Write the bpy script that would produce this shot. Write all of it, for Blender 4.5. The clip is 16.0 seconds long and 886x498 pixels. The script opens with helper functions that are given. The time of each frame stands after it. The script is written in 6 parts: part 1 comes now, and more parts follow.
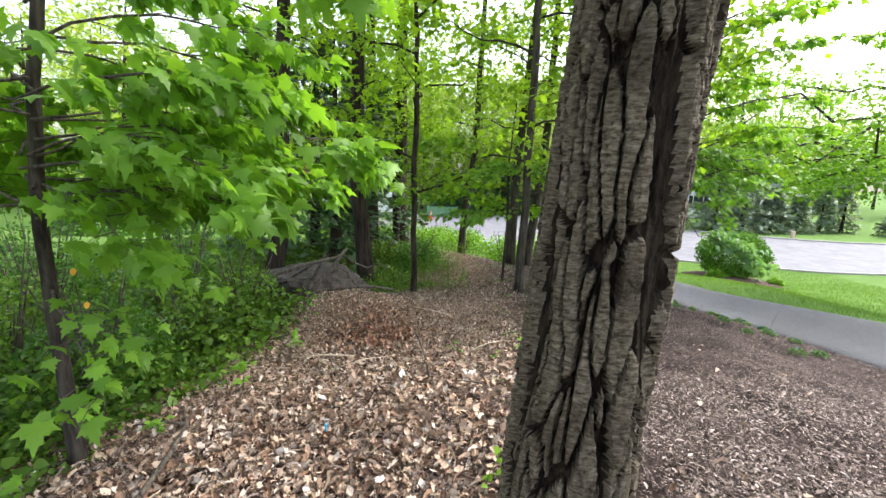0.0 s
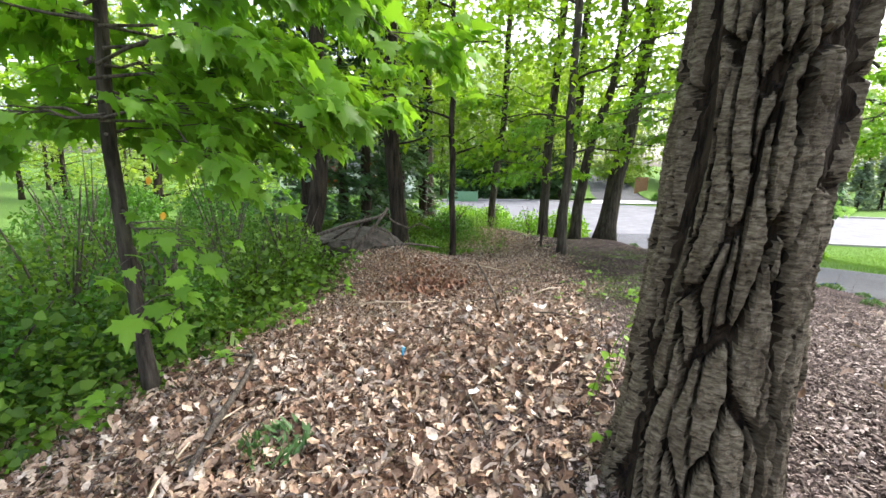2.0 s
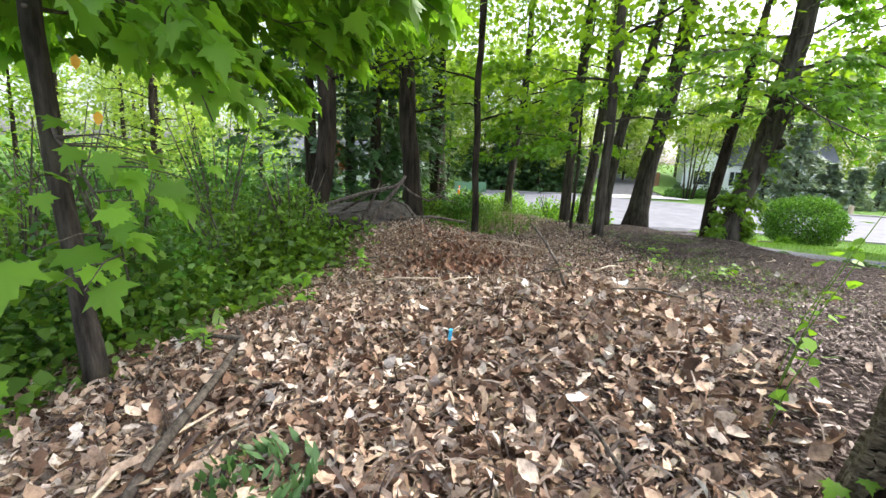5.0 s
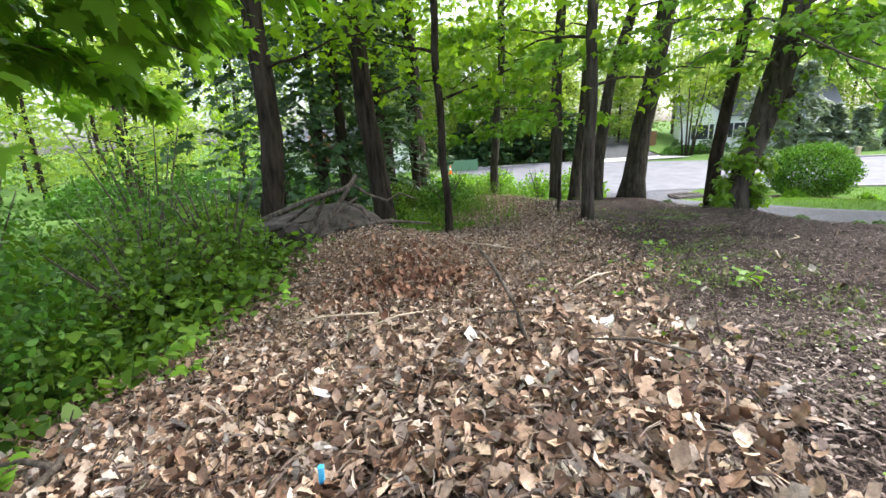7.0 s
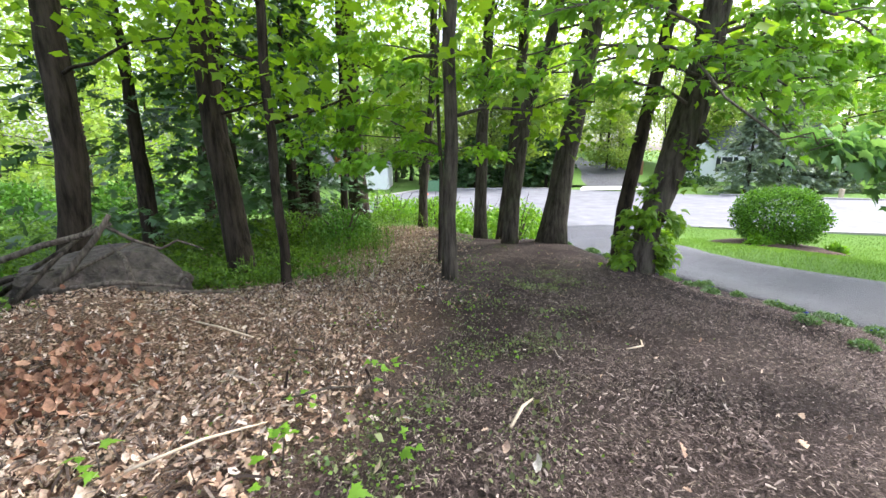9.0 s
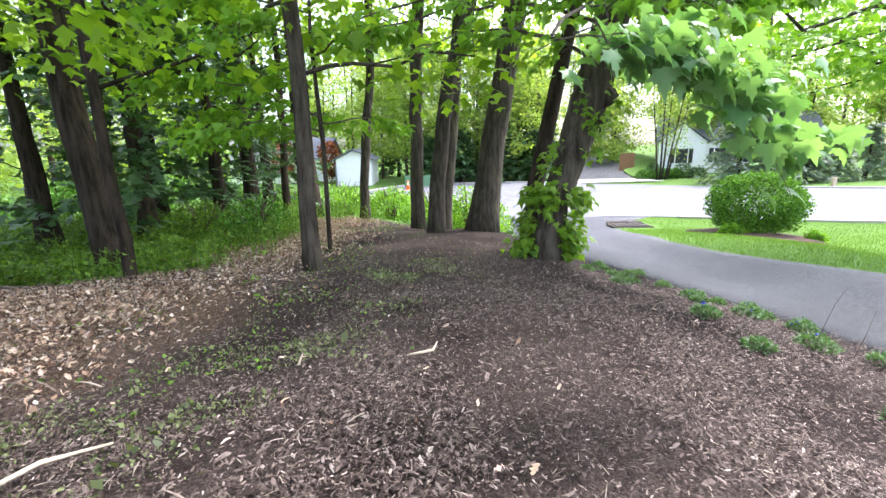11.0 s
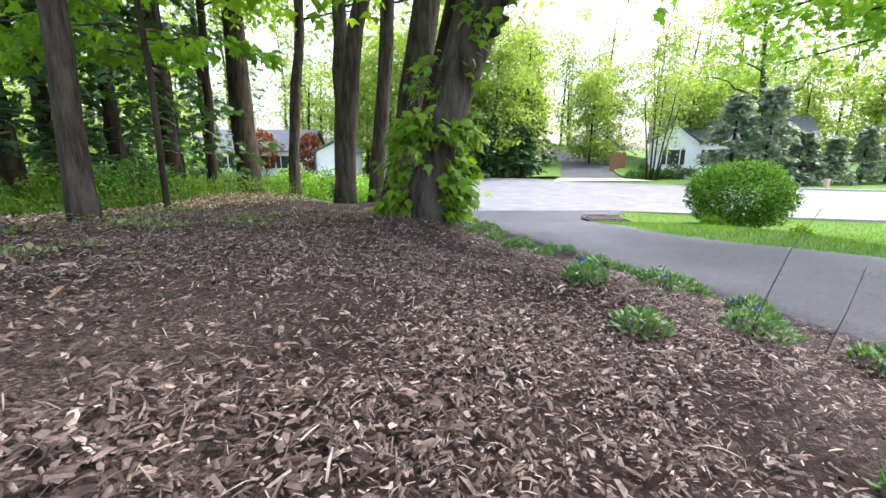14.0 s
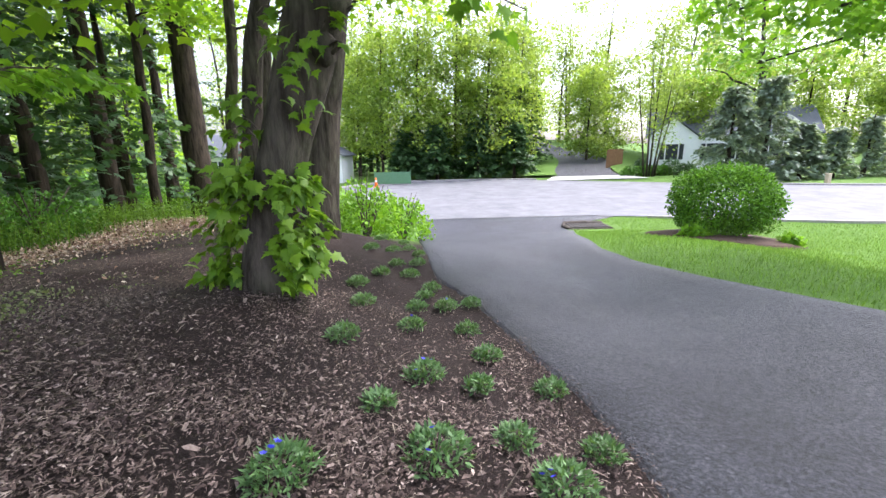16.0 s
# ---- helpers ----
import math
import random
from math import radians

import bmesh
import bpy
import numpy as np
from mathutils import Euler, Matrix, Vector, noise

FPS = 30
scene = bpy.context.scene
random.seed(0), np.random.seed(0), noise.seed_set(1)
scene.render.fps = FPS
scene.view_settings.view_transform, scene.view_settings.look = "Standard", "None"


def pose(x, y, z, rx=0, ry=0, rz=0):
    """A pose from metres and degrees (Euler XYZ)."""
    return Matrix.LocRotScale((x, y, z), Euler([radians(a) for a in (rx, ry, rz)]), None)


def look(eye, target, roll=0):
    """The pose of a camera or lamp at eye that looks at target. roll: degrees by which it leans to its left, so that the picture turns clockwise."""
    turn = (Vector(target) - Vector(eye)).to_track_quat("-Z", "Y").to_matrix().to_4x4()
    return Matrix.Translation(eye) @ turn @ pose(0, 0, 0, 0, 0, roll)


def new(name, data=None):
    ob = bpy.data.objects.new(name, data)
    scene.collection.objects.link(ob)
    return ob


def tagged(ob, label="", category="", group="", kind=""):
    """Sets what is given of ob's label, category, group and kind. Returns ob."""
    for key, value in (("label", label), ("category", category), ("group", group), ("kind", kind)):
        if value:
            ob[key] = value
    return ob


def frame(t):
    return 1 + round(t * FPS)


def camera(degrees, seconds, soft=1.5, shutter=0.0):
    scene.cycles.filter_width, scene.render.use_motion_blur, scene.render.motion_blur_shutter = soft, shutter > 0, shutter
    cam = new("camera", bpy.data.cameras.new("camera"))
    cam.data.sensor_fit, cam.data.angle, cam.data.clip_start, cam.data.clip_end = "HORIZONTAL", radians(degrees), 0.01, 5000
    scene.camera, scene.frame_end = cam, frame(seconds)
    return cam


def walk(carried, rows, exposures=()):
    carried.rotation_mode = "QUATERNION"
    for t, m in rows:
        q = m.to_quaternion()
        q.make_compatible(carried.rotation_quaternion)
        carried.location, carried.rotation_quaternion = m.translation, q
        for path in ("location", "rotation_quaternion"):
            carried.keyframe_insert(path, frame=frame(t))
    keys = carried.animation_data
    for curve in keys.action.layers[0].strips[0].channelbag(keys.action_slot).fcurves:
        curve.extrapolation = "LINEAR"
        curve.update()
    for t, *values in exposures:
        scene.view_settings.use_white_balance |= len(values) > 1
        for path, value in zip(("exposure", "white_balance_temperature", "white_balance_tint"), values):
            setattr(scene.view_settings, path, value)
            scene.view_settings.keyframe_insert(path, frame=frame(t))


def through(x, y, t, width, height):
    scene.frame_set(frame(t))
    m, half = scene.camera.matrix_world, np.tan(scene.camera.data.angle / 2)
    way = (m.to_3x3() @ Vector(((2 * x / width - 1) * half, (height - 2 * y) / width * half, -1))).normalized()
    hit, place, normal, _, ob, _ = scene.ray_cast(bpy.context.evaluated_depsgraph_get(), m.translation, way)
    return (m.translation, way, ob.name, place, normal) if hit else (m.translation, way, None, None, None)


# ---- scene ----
cam = camera(94.0, 16.0)
# The walk: seconds, eye, target, roll.
PATH = [
    (0, (13.776, 18.813, 3.540), (13.904, 20.775, 3.172), 2.4),
    (0.5, (13.676, 18.834, 3.376), (13.737, 20.799, 3.010), 1.4),
    (1, (13.583, 18.825, 3.228), (13.658, 20.758, 2.719), 0.7),
    (1.5, (13.482, 18.849, 3.099), (13.567, 20.785, 2.607), 1.4),
    (2, (13.372, 18.893, 2.999), (13.423, 20.849, 2.586), 1.0),
    (2.5, (13.261, 18.965, 2.862), (13.321, 20.915, 2.421), 3.1),
    (3, (13.087, 19.032, 2.748), (13.122, 20.979, 2.290), 2.7),
    (5.5, (13.117, 19.838, 2.573), (13.156, 21.789, 2.135), 2.1),
    (6, (13.290, 20.014, 2.594), (13.332, 21.948, 2.085), 1.9),
    (6.5, (13.434, 20.213, 2.625), (13.529, 22.122, 2.035), 1.8),
    (7, (13.561, 20.456, 2.682), (13.585, 22.383, 2.147), -3.5),
    (7.5, (13.887, 20.864, 2.642), (13.866, 22.802, 2.150), -8.5),
    (8, (14.415, 21.135, 2.623), (14.508, 23.078, 2.160), -1.7),
    (8.5, (14.991, 21.502, 2.674), (15.071, 23.443, 2.200), -0.1),
    (9, (15.534, 21.606, 2.822), (15.573, 23.552, 2.360), -0.4),
    (11.5, (17.137, 22.478, 2.474), (17.173, 24.421, 2.001), -1.6),
    (12, (17.348, 22.681, 2.481), (17.395, 24.638, 2.074), -2.1),
    (12.5, (17.537, 22.806, 2.510), (17.581, 24.751, 2.047), -1.1),
    (13, (17.710, 22.951, 2.280), (17.760, 24.899, 1.830), 0.2),
    (13.5, (17.838, 23.058, 1.970), (17.941, 24.997, 1.489), -2.2),
    (14, (18.120, 23.246, 1.880), (18.166, 25.192, 1.418), 0.1),
    (14.5, (18.413, 23.518, 1.960), (18.472, 25.462, 1.495), -1.3),
    (15, (18.655, 23.690, 2.120), (18.716, 25.641, 1.684), -2.6),
    (15.5, (18.909, 23.807, 2.216), (18.929, 25.763, 1.798), -2.6),
    (16, (19.183, 23.915, 2.210), (19.201, 25.857, 1.733), -1.3),
]
walk(cam, [(t, look(e, g, r)) for t, e, g, r in PATH],
     [(0, 2.03, 6250, 14), (1, 2.16, 6250, 14), (1.5, 2.18, 6250, 14), (3, 2.14, 6250, 14), (6, 2.05, 6200, 14), (9, 2.26, 6050, 15.5), (11.5, 2.55, 5950, 18), (12.5, 2.55, 5950, 18), (13, 2.45, 6080, 17), (13.5, 2.40, 6080, 19), (14, 2.28, 6030, 20), (14.5, 2.24, 6000, 21), (16, 2.16, 6000, 20)])

# ---- light: a bright, thinly overcast spring day ----
world = bpy.data.worlds.new("sky")
scene.world = world
world.use_nodes = True
wn = world.node_tree.nodes
sky = wn.new("ShaderNodeTexSky")
sky.sky_type = "NISHITA"
sky.sun_disc = False
sky.sun_elevation = radians(52)
sky.sun_rotation = radians(62)
sky.air_density = 1.0
sky.dust_density = 4.0
sky.ozone_density = 1.0
wn["Background"].inputs["Strength"].default_value = 0.15
haze = wn.new("ShaderNodeHueSaturation")
haze.inputs["Saturation"].default_value = 0.5
world.node_tree.links.new(sky.outputs[0], haze.inputs["Color"])
world.node_tree.links.new(haze.outputs[0], wn["Background"].inputs["Color"])
sun = new("sun", bpy.data.lights.new("sun", "SUN"))
sun.data.energy = 0.9
sun.data.angle = radians(10)
sun.data.color = (1.0, 0.95, 0.88)
sun.matrix_world = look((0, 0, 60), (Vector((0, 0, 60)) - 10 * Vector((math.sin(radians(62)) * math.cos(radians(52)), math.cos(radians(62)) * math.cos(radians(52)), math.sin(radians(52))))))

# ---- small tools ----
rng = np.random.default_rng(7)


def node_mat(name, rough=0.8):
    m = bpy.data.materials.new(name)
    m.use_nodes = True
    nt = m.node_tree
    b = nt.nodes["Principled BSDF"]
    b.inputs["Roughness"].default_value = rough
    b.inputs["Specular IOR Level"].default_value = 0.3
    return m, nt, b


def nd(nt, kind, **vals):
    n = nt.nodes.new(kind)
    for k, v in vals.items():
        n.inputs[k.replace("_", " ")].default_value = v
    return n


def ramp(nt, fac, stops):
    r = nt.nodes.new("ShaderNodeValToRGB")
    el = r.color_ramp.elements
    while len(el) < len(stops):
        el.new(0.5)
    for e, (p, c) in zip(el, stops):
        e.position, e.color = p, (*c, 1)
    nt.links.new(fac, r.inputs["Fac"])
    return r.outputs["Color"]


def noise_of(nt, scale, detail=4.0, rough=0.6, stretch=None, vec=None):
    tc = nt.nodes.new("ShaderNodeTexCoord")
    out = vec or tc.outputs["Object"]
    if stretch:
        mp = nt.nodes.new("ShaderNodeMapping")
        mp.inputs["Scale"].default_value = stretch
        nt.links.new(out, mp.inputs["Vector"])
        out = mp.outputs["Vector"]
    n = nd(nt, "ShaderNodeTexNoise", Scale=scale, Detail=detail, Roughness=rough)
    nt.links.new(out, n.inputs["Vector"])
    return n.outputs["Fac"]


def mix(nt, fac, a, b, kind="MIX"):
    m = nt.nodes.new("ShaderNodeMix")
    m.data_type, m.blend_type = "RGBA", kind
    for sock, v in ((m.inputs["Factor"], fac), (m.inputs["A"], a), (m.inputs["B"], b)):
        if isinstance(v, (int, float)):
            sock.default_value = v
        elif isinstance(v, tuple):
            sock.default_value = (*v, 1)
        else:
            nt.links.new(v, sock)
    return m.outputs["Result"]


def bump(nt, b, height, strength=0.5, dist=0.02):
    n = nd(nt, "ShaderNodeBump", Strength=strength, Distance=dist)
    nt.links.new(height, n.inputs["Height"])
    nt.links.new(n.outputs["Normal"], b.inputs["Normal"])


def island_random(nt):
    return nt.nodes.new("ShaderNodeNewGeometry").outputs["Random Per Island"]


def mesh_of(name, verts, faces, mat, smooth=False):
    me = bpy.data.meshes.new(name)
    me.from_pydata([tuple(v) for v in verts], [], faces)
    me.materials.append(mat)
    if smooth:
        me.polygons.foreach_set("use_smooth", [True] * len(me.polygons))
    me.update()
    return me


def part(name, me, parent=None, label=""):
    ob = new(name, me)
    ob.parent = parent
    if label:
        ob["label"] = label
    return ob


def thing(name, at=(0, 0, 0), label="", category="", group="", kind=""):
    ob = new(name)
    ob.location = at
    ob.empty_display_size = 0.1
    return tagged(ob, label, category, group, kind)


def cloud(name, verts, faces, turns, places, mat, soft=False):
    """One mesh of many copies of a small template: turns is N x 3 x 3, places N x 3."""
    v = np.asarray(verts, float)
    n, k = len(places), len(v)
    pts = np.einsum("nij,kj->nki", turns, v) + np.asarray(places)[:, None, :]
    me = bpy.data.meshes.new(name)
    loops = np.concatenate([np.array(f) for f in faces])
    sizes = np.array([len(f) for f in faces])
    li = (loops[None, :] + (np.arange(n) * k)[:, None]).ravel()
    tot = np.tile(sizes, n)
    start = np.concatenate([[0], np.cumsum(tot)[:-1]])
    me.vertices.add(n * k)
    me.vertices.foreach_set("co", pts.reshape(-1).astype(np.float32))
    me.loops.add(len(li))
    me.loops.foreach_set("vertex_index", li.astype(np.int32))
    me.polygons.add(len(tot))
    me.polygons.foreach_set("loop_start", start.astype(np.int32))
    me.materials.append(mat)
    if soft:
        me.polygons.foreach_set("use_smooth", np.ones(len(tot), bool))
    me.update(calc_edges=True)
    me.validate()
    return me


def turns_of(yaw, pitch, roll, size):
    """Turn matrices: yaw about z, after pitch about x, after roll about y, scaled."""
    cy, sy, cp, sp, cr, sr = np.cos(yaw), np.sin(yaw), np.cos(pitch), np.sin(pitch), np.cos(roll), np.sin(roll)
    o, z = np.ones_like(cy), np.zeros_like(cy)
    rz = np.stack([cy, -sy, z, sy, cy, z, z, z, o], -1).reshape(-1, 3, 3)
    rx = np.stack([o, z, z, z, cp, -sp, z, sp, cp], -1).reshape(-1, 3, 3)
    ry = np.stack([cr, z, sr, z, o, z, -sr, z, cr], -1).reshape(-1, 3, 3)
    return rz @ rx @ ry * np.asarray(size)[:, None, None]


def tube(points, radii, sides=10, lump=0.0, seed=0, cap=True):
    """Verts and faces of a tapered tube through points."""
    p = np.array(points, float)
    r2 = np.random.default_rng(seed)
    verts, faces = [], []
    for i in range(len(p)):
        d = p[min(i + 1, len(p) - 1)] - p[max(i - 1, 0)]
        d /= np.linalg.norm(d) + 1e-9
        ref = np.array([0, 1, 0]) if abs(d[2]) > 0.7 else np.array([0, 0, 1])
        u = np.cross(d, ref)
        u /= np.linalg.norm(u)
        w = np.cross(d, u)
        for k in range(sides):
            a = 2 * math.pi * k / sides
            rr = radii[i] * (1 + lump * r2.uniform(-1, 1))
            verts.append(p[i] + rr * (math.cos(a) * u + math.sin(a) * w))
    for i in range(len(p) - 1):
        for k in range(sides):
            a, b = i * sides + k, i * sides + (k + 1) % sides
            faces.append((a, b, b + sides, a + sides))
    if cap:
        faces.append(tuple(range(sides))[::-1])
        faces.append(tuple(range((len(p) - 1) * sides, len(p) * sides)))
    return verts, faces


def smooth(a, b, v):
    t = np.clip((np.asarray(v, float) - a) / (b - a), 0, 1)
    return t * t * (3 - 2 * t)


def ground_z(x, y):
    """Height of the ground: the street at 0, a drive that climbs from it, a low wooded bank beside the drive."""
    x, y = np.asarray(x, float), np.asarray(y, float)
    rise = np.clip(36.5 - y, 0, 18.0)
    base = 0.09 * rise
    bank = 0.36 * np.exp(-(((x - 16.3) / 2.5) ** 2)) * (1 - smooth(27.5, 34, y)) * smooth(10, 19, y)
    heap = 0.19 * np.exp(-(((x - 13.8) / 1.0) ** 2) - ((y - 21.9) / 1.1) ** 2)
    hollow = -0.45 * smooth(12.4, 9.8, x) * (1 - smooth(23.5, 26.5, y)) - 0.1 * np.exp(-(((x - 14.6) / 0.75) ** 2) - ((y - 19.4) / 0.75) ** 2)
    knoll = 0.22 * np.exp(-(((x - 12.9) / 1.6) ** 2) - ((y - 25.0) / 1.3) ** 2)
    pile = 0.30 * np.exp(-(((x - 12.75) / 0.9) ** 2) - ((y - 24.6) / 0.6) ** 2)
    root = 0.12 * np.exp(-(((x - 18.05) / 0.7) ** 2) - ((y - 26.3) / 0.8) ** 2)
    rim = 0.17 * np.exp(-(((x - 18.9) / 0.6) ** 2) - ((y - 25.0) / 1.0) ** 2)
    crest = 0.17 * np.exp(-(((x - 17.8) / 0.9) ** 2) - ((y - 29.2) / 1.6) ** 2) - 0.12 * np.exp(-(((x - 16.0) / 0.9) ** 2) - ((y - 24.3) / 0.9) ** 2)
    far_left = 0.4 * smooth(17.5, 14.5, x) * smooth(27, 32, y) * (1 - smooth(36, 44, y))
    drive = -0.16 * np.exp(-(((x - 21.0) / 0.9) ** 2)) * smooth(24, 27.5, y) * (1 - smooth(30, 34, y))
    lawn = -(0.55 * base) * smooth(23.2, 26.5, x) - 0.25 * smooth(24.5, 28.5, x) * smooth(26, 31, y) * (1 - smooth(34.5, 37.2, y))
    wood = 0.14 * smooth(19.0, 17.6, x) * (1 - smooth(32, 37, y)) * smooth(19, 21.5, y)
    fall = -0.4 * smooth(29.5, 37.5, y) * np.maximum(smooth(15.5, 19, x), smooth(38, 46, y))
    hills = 2.5 * smooth(62, 130, y) + 1.5 * smooth(-5, -60, x)
    return base + bank + heap + hollow + knoll + pile + root + rim + crest + far_left + wood + drive + lawn + fall + hills

# ---- materials ----
def ground_material():
    m, nt, b = node_mat("ground", 0.95)
    b.inputs["Specular IOR Level"].default_value = 0.12
    tc = nt.nodes.new("ShaderNodeTexCoord").outputs["Object"]
    sep = nt.nodes.new("ShaderNodeSeparateXYZ")
    nt.links.new(tc, sep.inputs[0])
    wob = noise_of(nt, 1.3, 5)

    def mask(axis, lo, hi, amount=0.8):
        w = nd(nt, "ShaderNodeMath")
        w.operation = "MULTIPLY_ADD"
        nt.links.new(wob, w.inputs[0])
        w.inputs[1].default_value = amount
        nt.links.new(sep.outputs[axis], w.inputs[2])
        r = nt.nodes.new("ShaderNodeMapRange")
        nt.links.new(w.outputs[0], r.inputs["Value"])
        r.inputs["From Min"].default_value, r.inputs["From Max"].default_value = lo + amount / 2, hi + amount / 2
        return r.outputs["Result"]

    fine, mid = noise_of(nt, 55, 6, 0.7), noise_of(nt, 9, 5, 0.65)
    litter = ramp(nt, fine, [(0.35, (0.03, 0.019, 0.013)), (0.50, (0.17, 0.11, 0.072)), (0.68, (0.36, 0.26, 0.18))])
    mulch = ramp(nt, noise_of(nt, 110, 6, 0.8), [(0.36, (0.012, 0.009, 0.007)), (0.51, (0.064, 0.047, 0.040)), (0.67, (0.20, 0.158, 0.136))])
    mulch = mix(nt, ramp(nt, noise_of(nt, 1.1, 3), [(0.40, (0, 0, 0)), (0.58, (0.85, 0.85, 0.85))]), mulch, (0.026, 0.018, 0.015))
    grass = ramp(nt, mid, [(0.3, (0.075, 0.145, 0.028)), (0.6, (0.11, 0.20, 0.04)), (0.8, (0.145, 0.23, 0.06))])
    floor = ramp(nt, mid, [(0.35, (0.06, 0.05, 0.025)), (0.5, (0.07, 0.10, 0.025)), (0.7, (0.10, 0.17, 0.03))])
    # litter to mulch: a slanting border
    low = nd(nt, "ShaderNodeMath")
    low.operation = "MINIMUM"
    nt.links.new(sep.outputs["Y"], low.inputs[0])
    low.inputs[1].default_value = 24.6
    slant = nd(nt, "ShaderNodeMath")
    slant.operation = "MULTIPLY_ADD"
    nt.links.new(low.outputs[0], slant.inputs[0])
    slant.inputs[1].default_value = -0.33
    nt.links.new(sep.outputs["X"], slant.inputs[2])
    w = nd(nt, "ShaderNodeMath")
    w.operation = "MULTIPLY_ADD"
    nt.links.new(wob, w.inputs[0])
    w.inputs[1].default_value = 0.7
    nt.links.new(slant.outputs[0], w.inputs[2])
    r = nt.nodes.new("ShaderNodeMapRange")
    nt.links.new(w.outputs[0], r.inputs["Value"])
    r.inputs["From Min"].default_value, r.inputs["From Max"].default_value = 7.2, 8.0
    near = mix(nt, r.outputs["Result"], litter, mulch)
    # bare dug earth round the periwinkle beside the drive
    dug = mix(nt, mask("X", 17.5, 18.2), near, mix(nt, 0.76, near, (0.016, 0.012, 0.0105)))
    near = mix(nt, mask("Y", 24.2, 25.0), near, dug)
    floor = mix(nt, mask("Y", 28.4, 29.4), floor, grass)
    left = mix(nt, mask("X", 12.3, 11.3), near, floor)
    far = mix(nt, mask("Y", 31.5, 33.5), left, grass)
    lawn = mix(nt, mask("X", 20.9, 21.0, 0.05), far, grass)
    nt.links.new(lawn, b.inputs["Base Color"])
    bump(nt, b, fine, 0.8, 0.03)
    return m


def bark_material(name, dark, light, scale=14, moss=0.0):
    m, nt, b = node_mat(name, 0.95)
    b.inputs["Specular IOR Level"].default_value = 0.15
    n = noise_of(nt, scale, 7, 0.65, (1, 1, 0.16))
    c = ramp(nt, n, [(0.36, dark), (0.62, light)])
    if moss:
        c = mix(nt, ramp(nt, noise_of(nt, 3, 4), [(0.5, (0, 0, 0)), (0.75, (moss, moss, moss))]), c, (0.10, 0.12, 0.06))
    nt.links.new(c, b.inputs["Base Color"])
    bump(nt, b, n, 0.9, 0.03)
    return m


def leaf_material(name, dark, light, through=0.45, rough=0.45):
    m, nt, b = node_mat(name, rough)
    r = island_random(nt)
    c = ramp(nt, r, [(0.0, dark), (0.6, light), (1.0, tuple(min(1, v * 1.25) for v in light))])
    nt.links.new(c, b.inputs["Base Color"])
    tr = nt.nodes.new("ShaderNodeBsdfTranslucent")
    warm = mix(nt, 1.0, c, (1.5, 1.45, 0.6), "MULTIPLY")
    nt.links.new(warm, tr.inputs["Color"])
    mx = nt.nodes.new("ShaderNodeMixShader")
    mx.inputs["Fac"].default_value = through
    nt.links.new(b.outputs[0], mx.inputs[1])
    nt.links.new(tr.outputs[0], mx.inputs[2])
    nt.links.new(mx.outputs[0], nt.nodes["Material Output"].inputs["Surface"])
    return m


def plain_material(name, a, c2, scale=20, rough=0.7, bumpy=0.2, dist=0.01):
    m, nt, b = node_mat(name, rough)
    n = noise_of(nt, scale, 6, 0.65)
    nt.links.new(ramp(nt, n, [(0.35, a), (0.65, c2)]), b.inputs["Base Color"])
    bump(nt, b, n, bumpy, dist)
    return m


GROUND = ground_material()
BARK_DARK = bark_material("bark_dark", (0.012, 0.009, 0.006), (0.052, 0.040, 0.029))
BARK_GREY = bark_material("bark_grey", (0.022, 0.018, 0.014), (0.088, 0.074, 0.057), 18, 0.3)


def plated_bark():
    """Grey-tan plates crossed by fine cracks, with weathered and stained stretches."""
    m, nt, b = node_mat("bark_plated", 0.92)
    b.inputs["Specular IOR Level"].default_value = 0.2
    flakes = noise_of(nt, 24, 7, 0.72, (1, 1, 3.4))
    broad = noise_of(nt, 5, 4, 0.6, (1, 1, 0.45))
    c = ramp(nt, flakes, [(0.33, (0.014, 0.010, 0.006)), (0.44, (0.088, 0.070, 0.045)), (0.56, (0.17, 0.142, 0.097)), (0.72, (0.30, 0.262, 0.195))])
    c = mix(nt, ramp(nt, broad, [(0.50, (0, 0, 0)), (0.66, (0.7, 0.7, 0.7))]), c, (0.036, 0.026, 0.015))
    nt.links.new(c, b.inputs["Base Color"])
    bump(nt, b, flakes, 0.9, 0.012)
    return m


# near-black bark for sunken faces: inner bark with the furrows' shade painted in
BARK_FURROW_SHADE = bark_material("bark_furrow_shade", (0.006, 0.004, 0.003), (0.046, 0.034, 0.022), 30)
BARK_NEAR = plated_bark()
BARK_SMOOTH = bark_material("bark_smooth", (0.026, 0.021, 0.016), (0.105, 0.088, 0.070), 16, 0.35)
TWIG = bark_material("twig", (0.048, 0.039, 0.031), (0.16, 0.135, 0.108), 30)
PALE_WOOD = plain_material("pale_wood", (0.45, 0.36, 0.25), (0.62, 0.52, 0.38), 30, 0.7, 0.3)
LEAF_MAPLE = leaf_material("leaf_maple", (0.10, 0.225, 0.018), (0.175, 0.345, 0.034), 0.48, 0.4)
LEAF_TREE = leaf_material("leaf_tree", (0.10, 0.20, 0.012), (0.21, 0.35, 0.026), 0.6)
LEAF_FAR = leaf_material("leaf_far", (0.13, 0.215, 0.035), (0.25, 0.35, 0.075), 0.5)
LEAF_SHRUB = leaf_material("leaf_shrub", (0.035, 0.10, 0.010), (0.075, 0.19, 0.018), 0.3)
LEAF_BRIGHT = leaf_material("leaf_bright", (0.09, 0.21, 0.012), (0.16, 0.32, 0.025), 0.4)
LEAF_HERB = leaf_material("leaf_herb", (0.036, 0.088, 0.010), (0.115, 0.215, 0.022), 0.4)
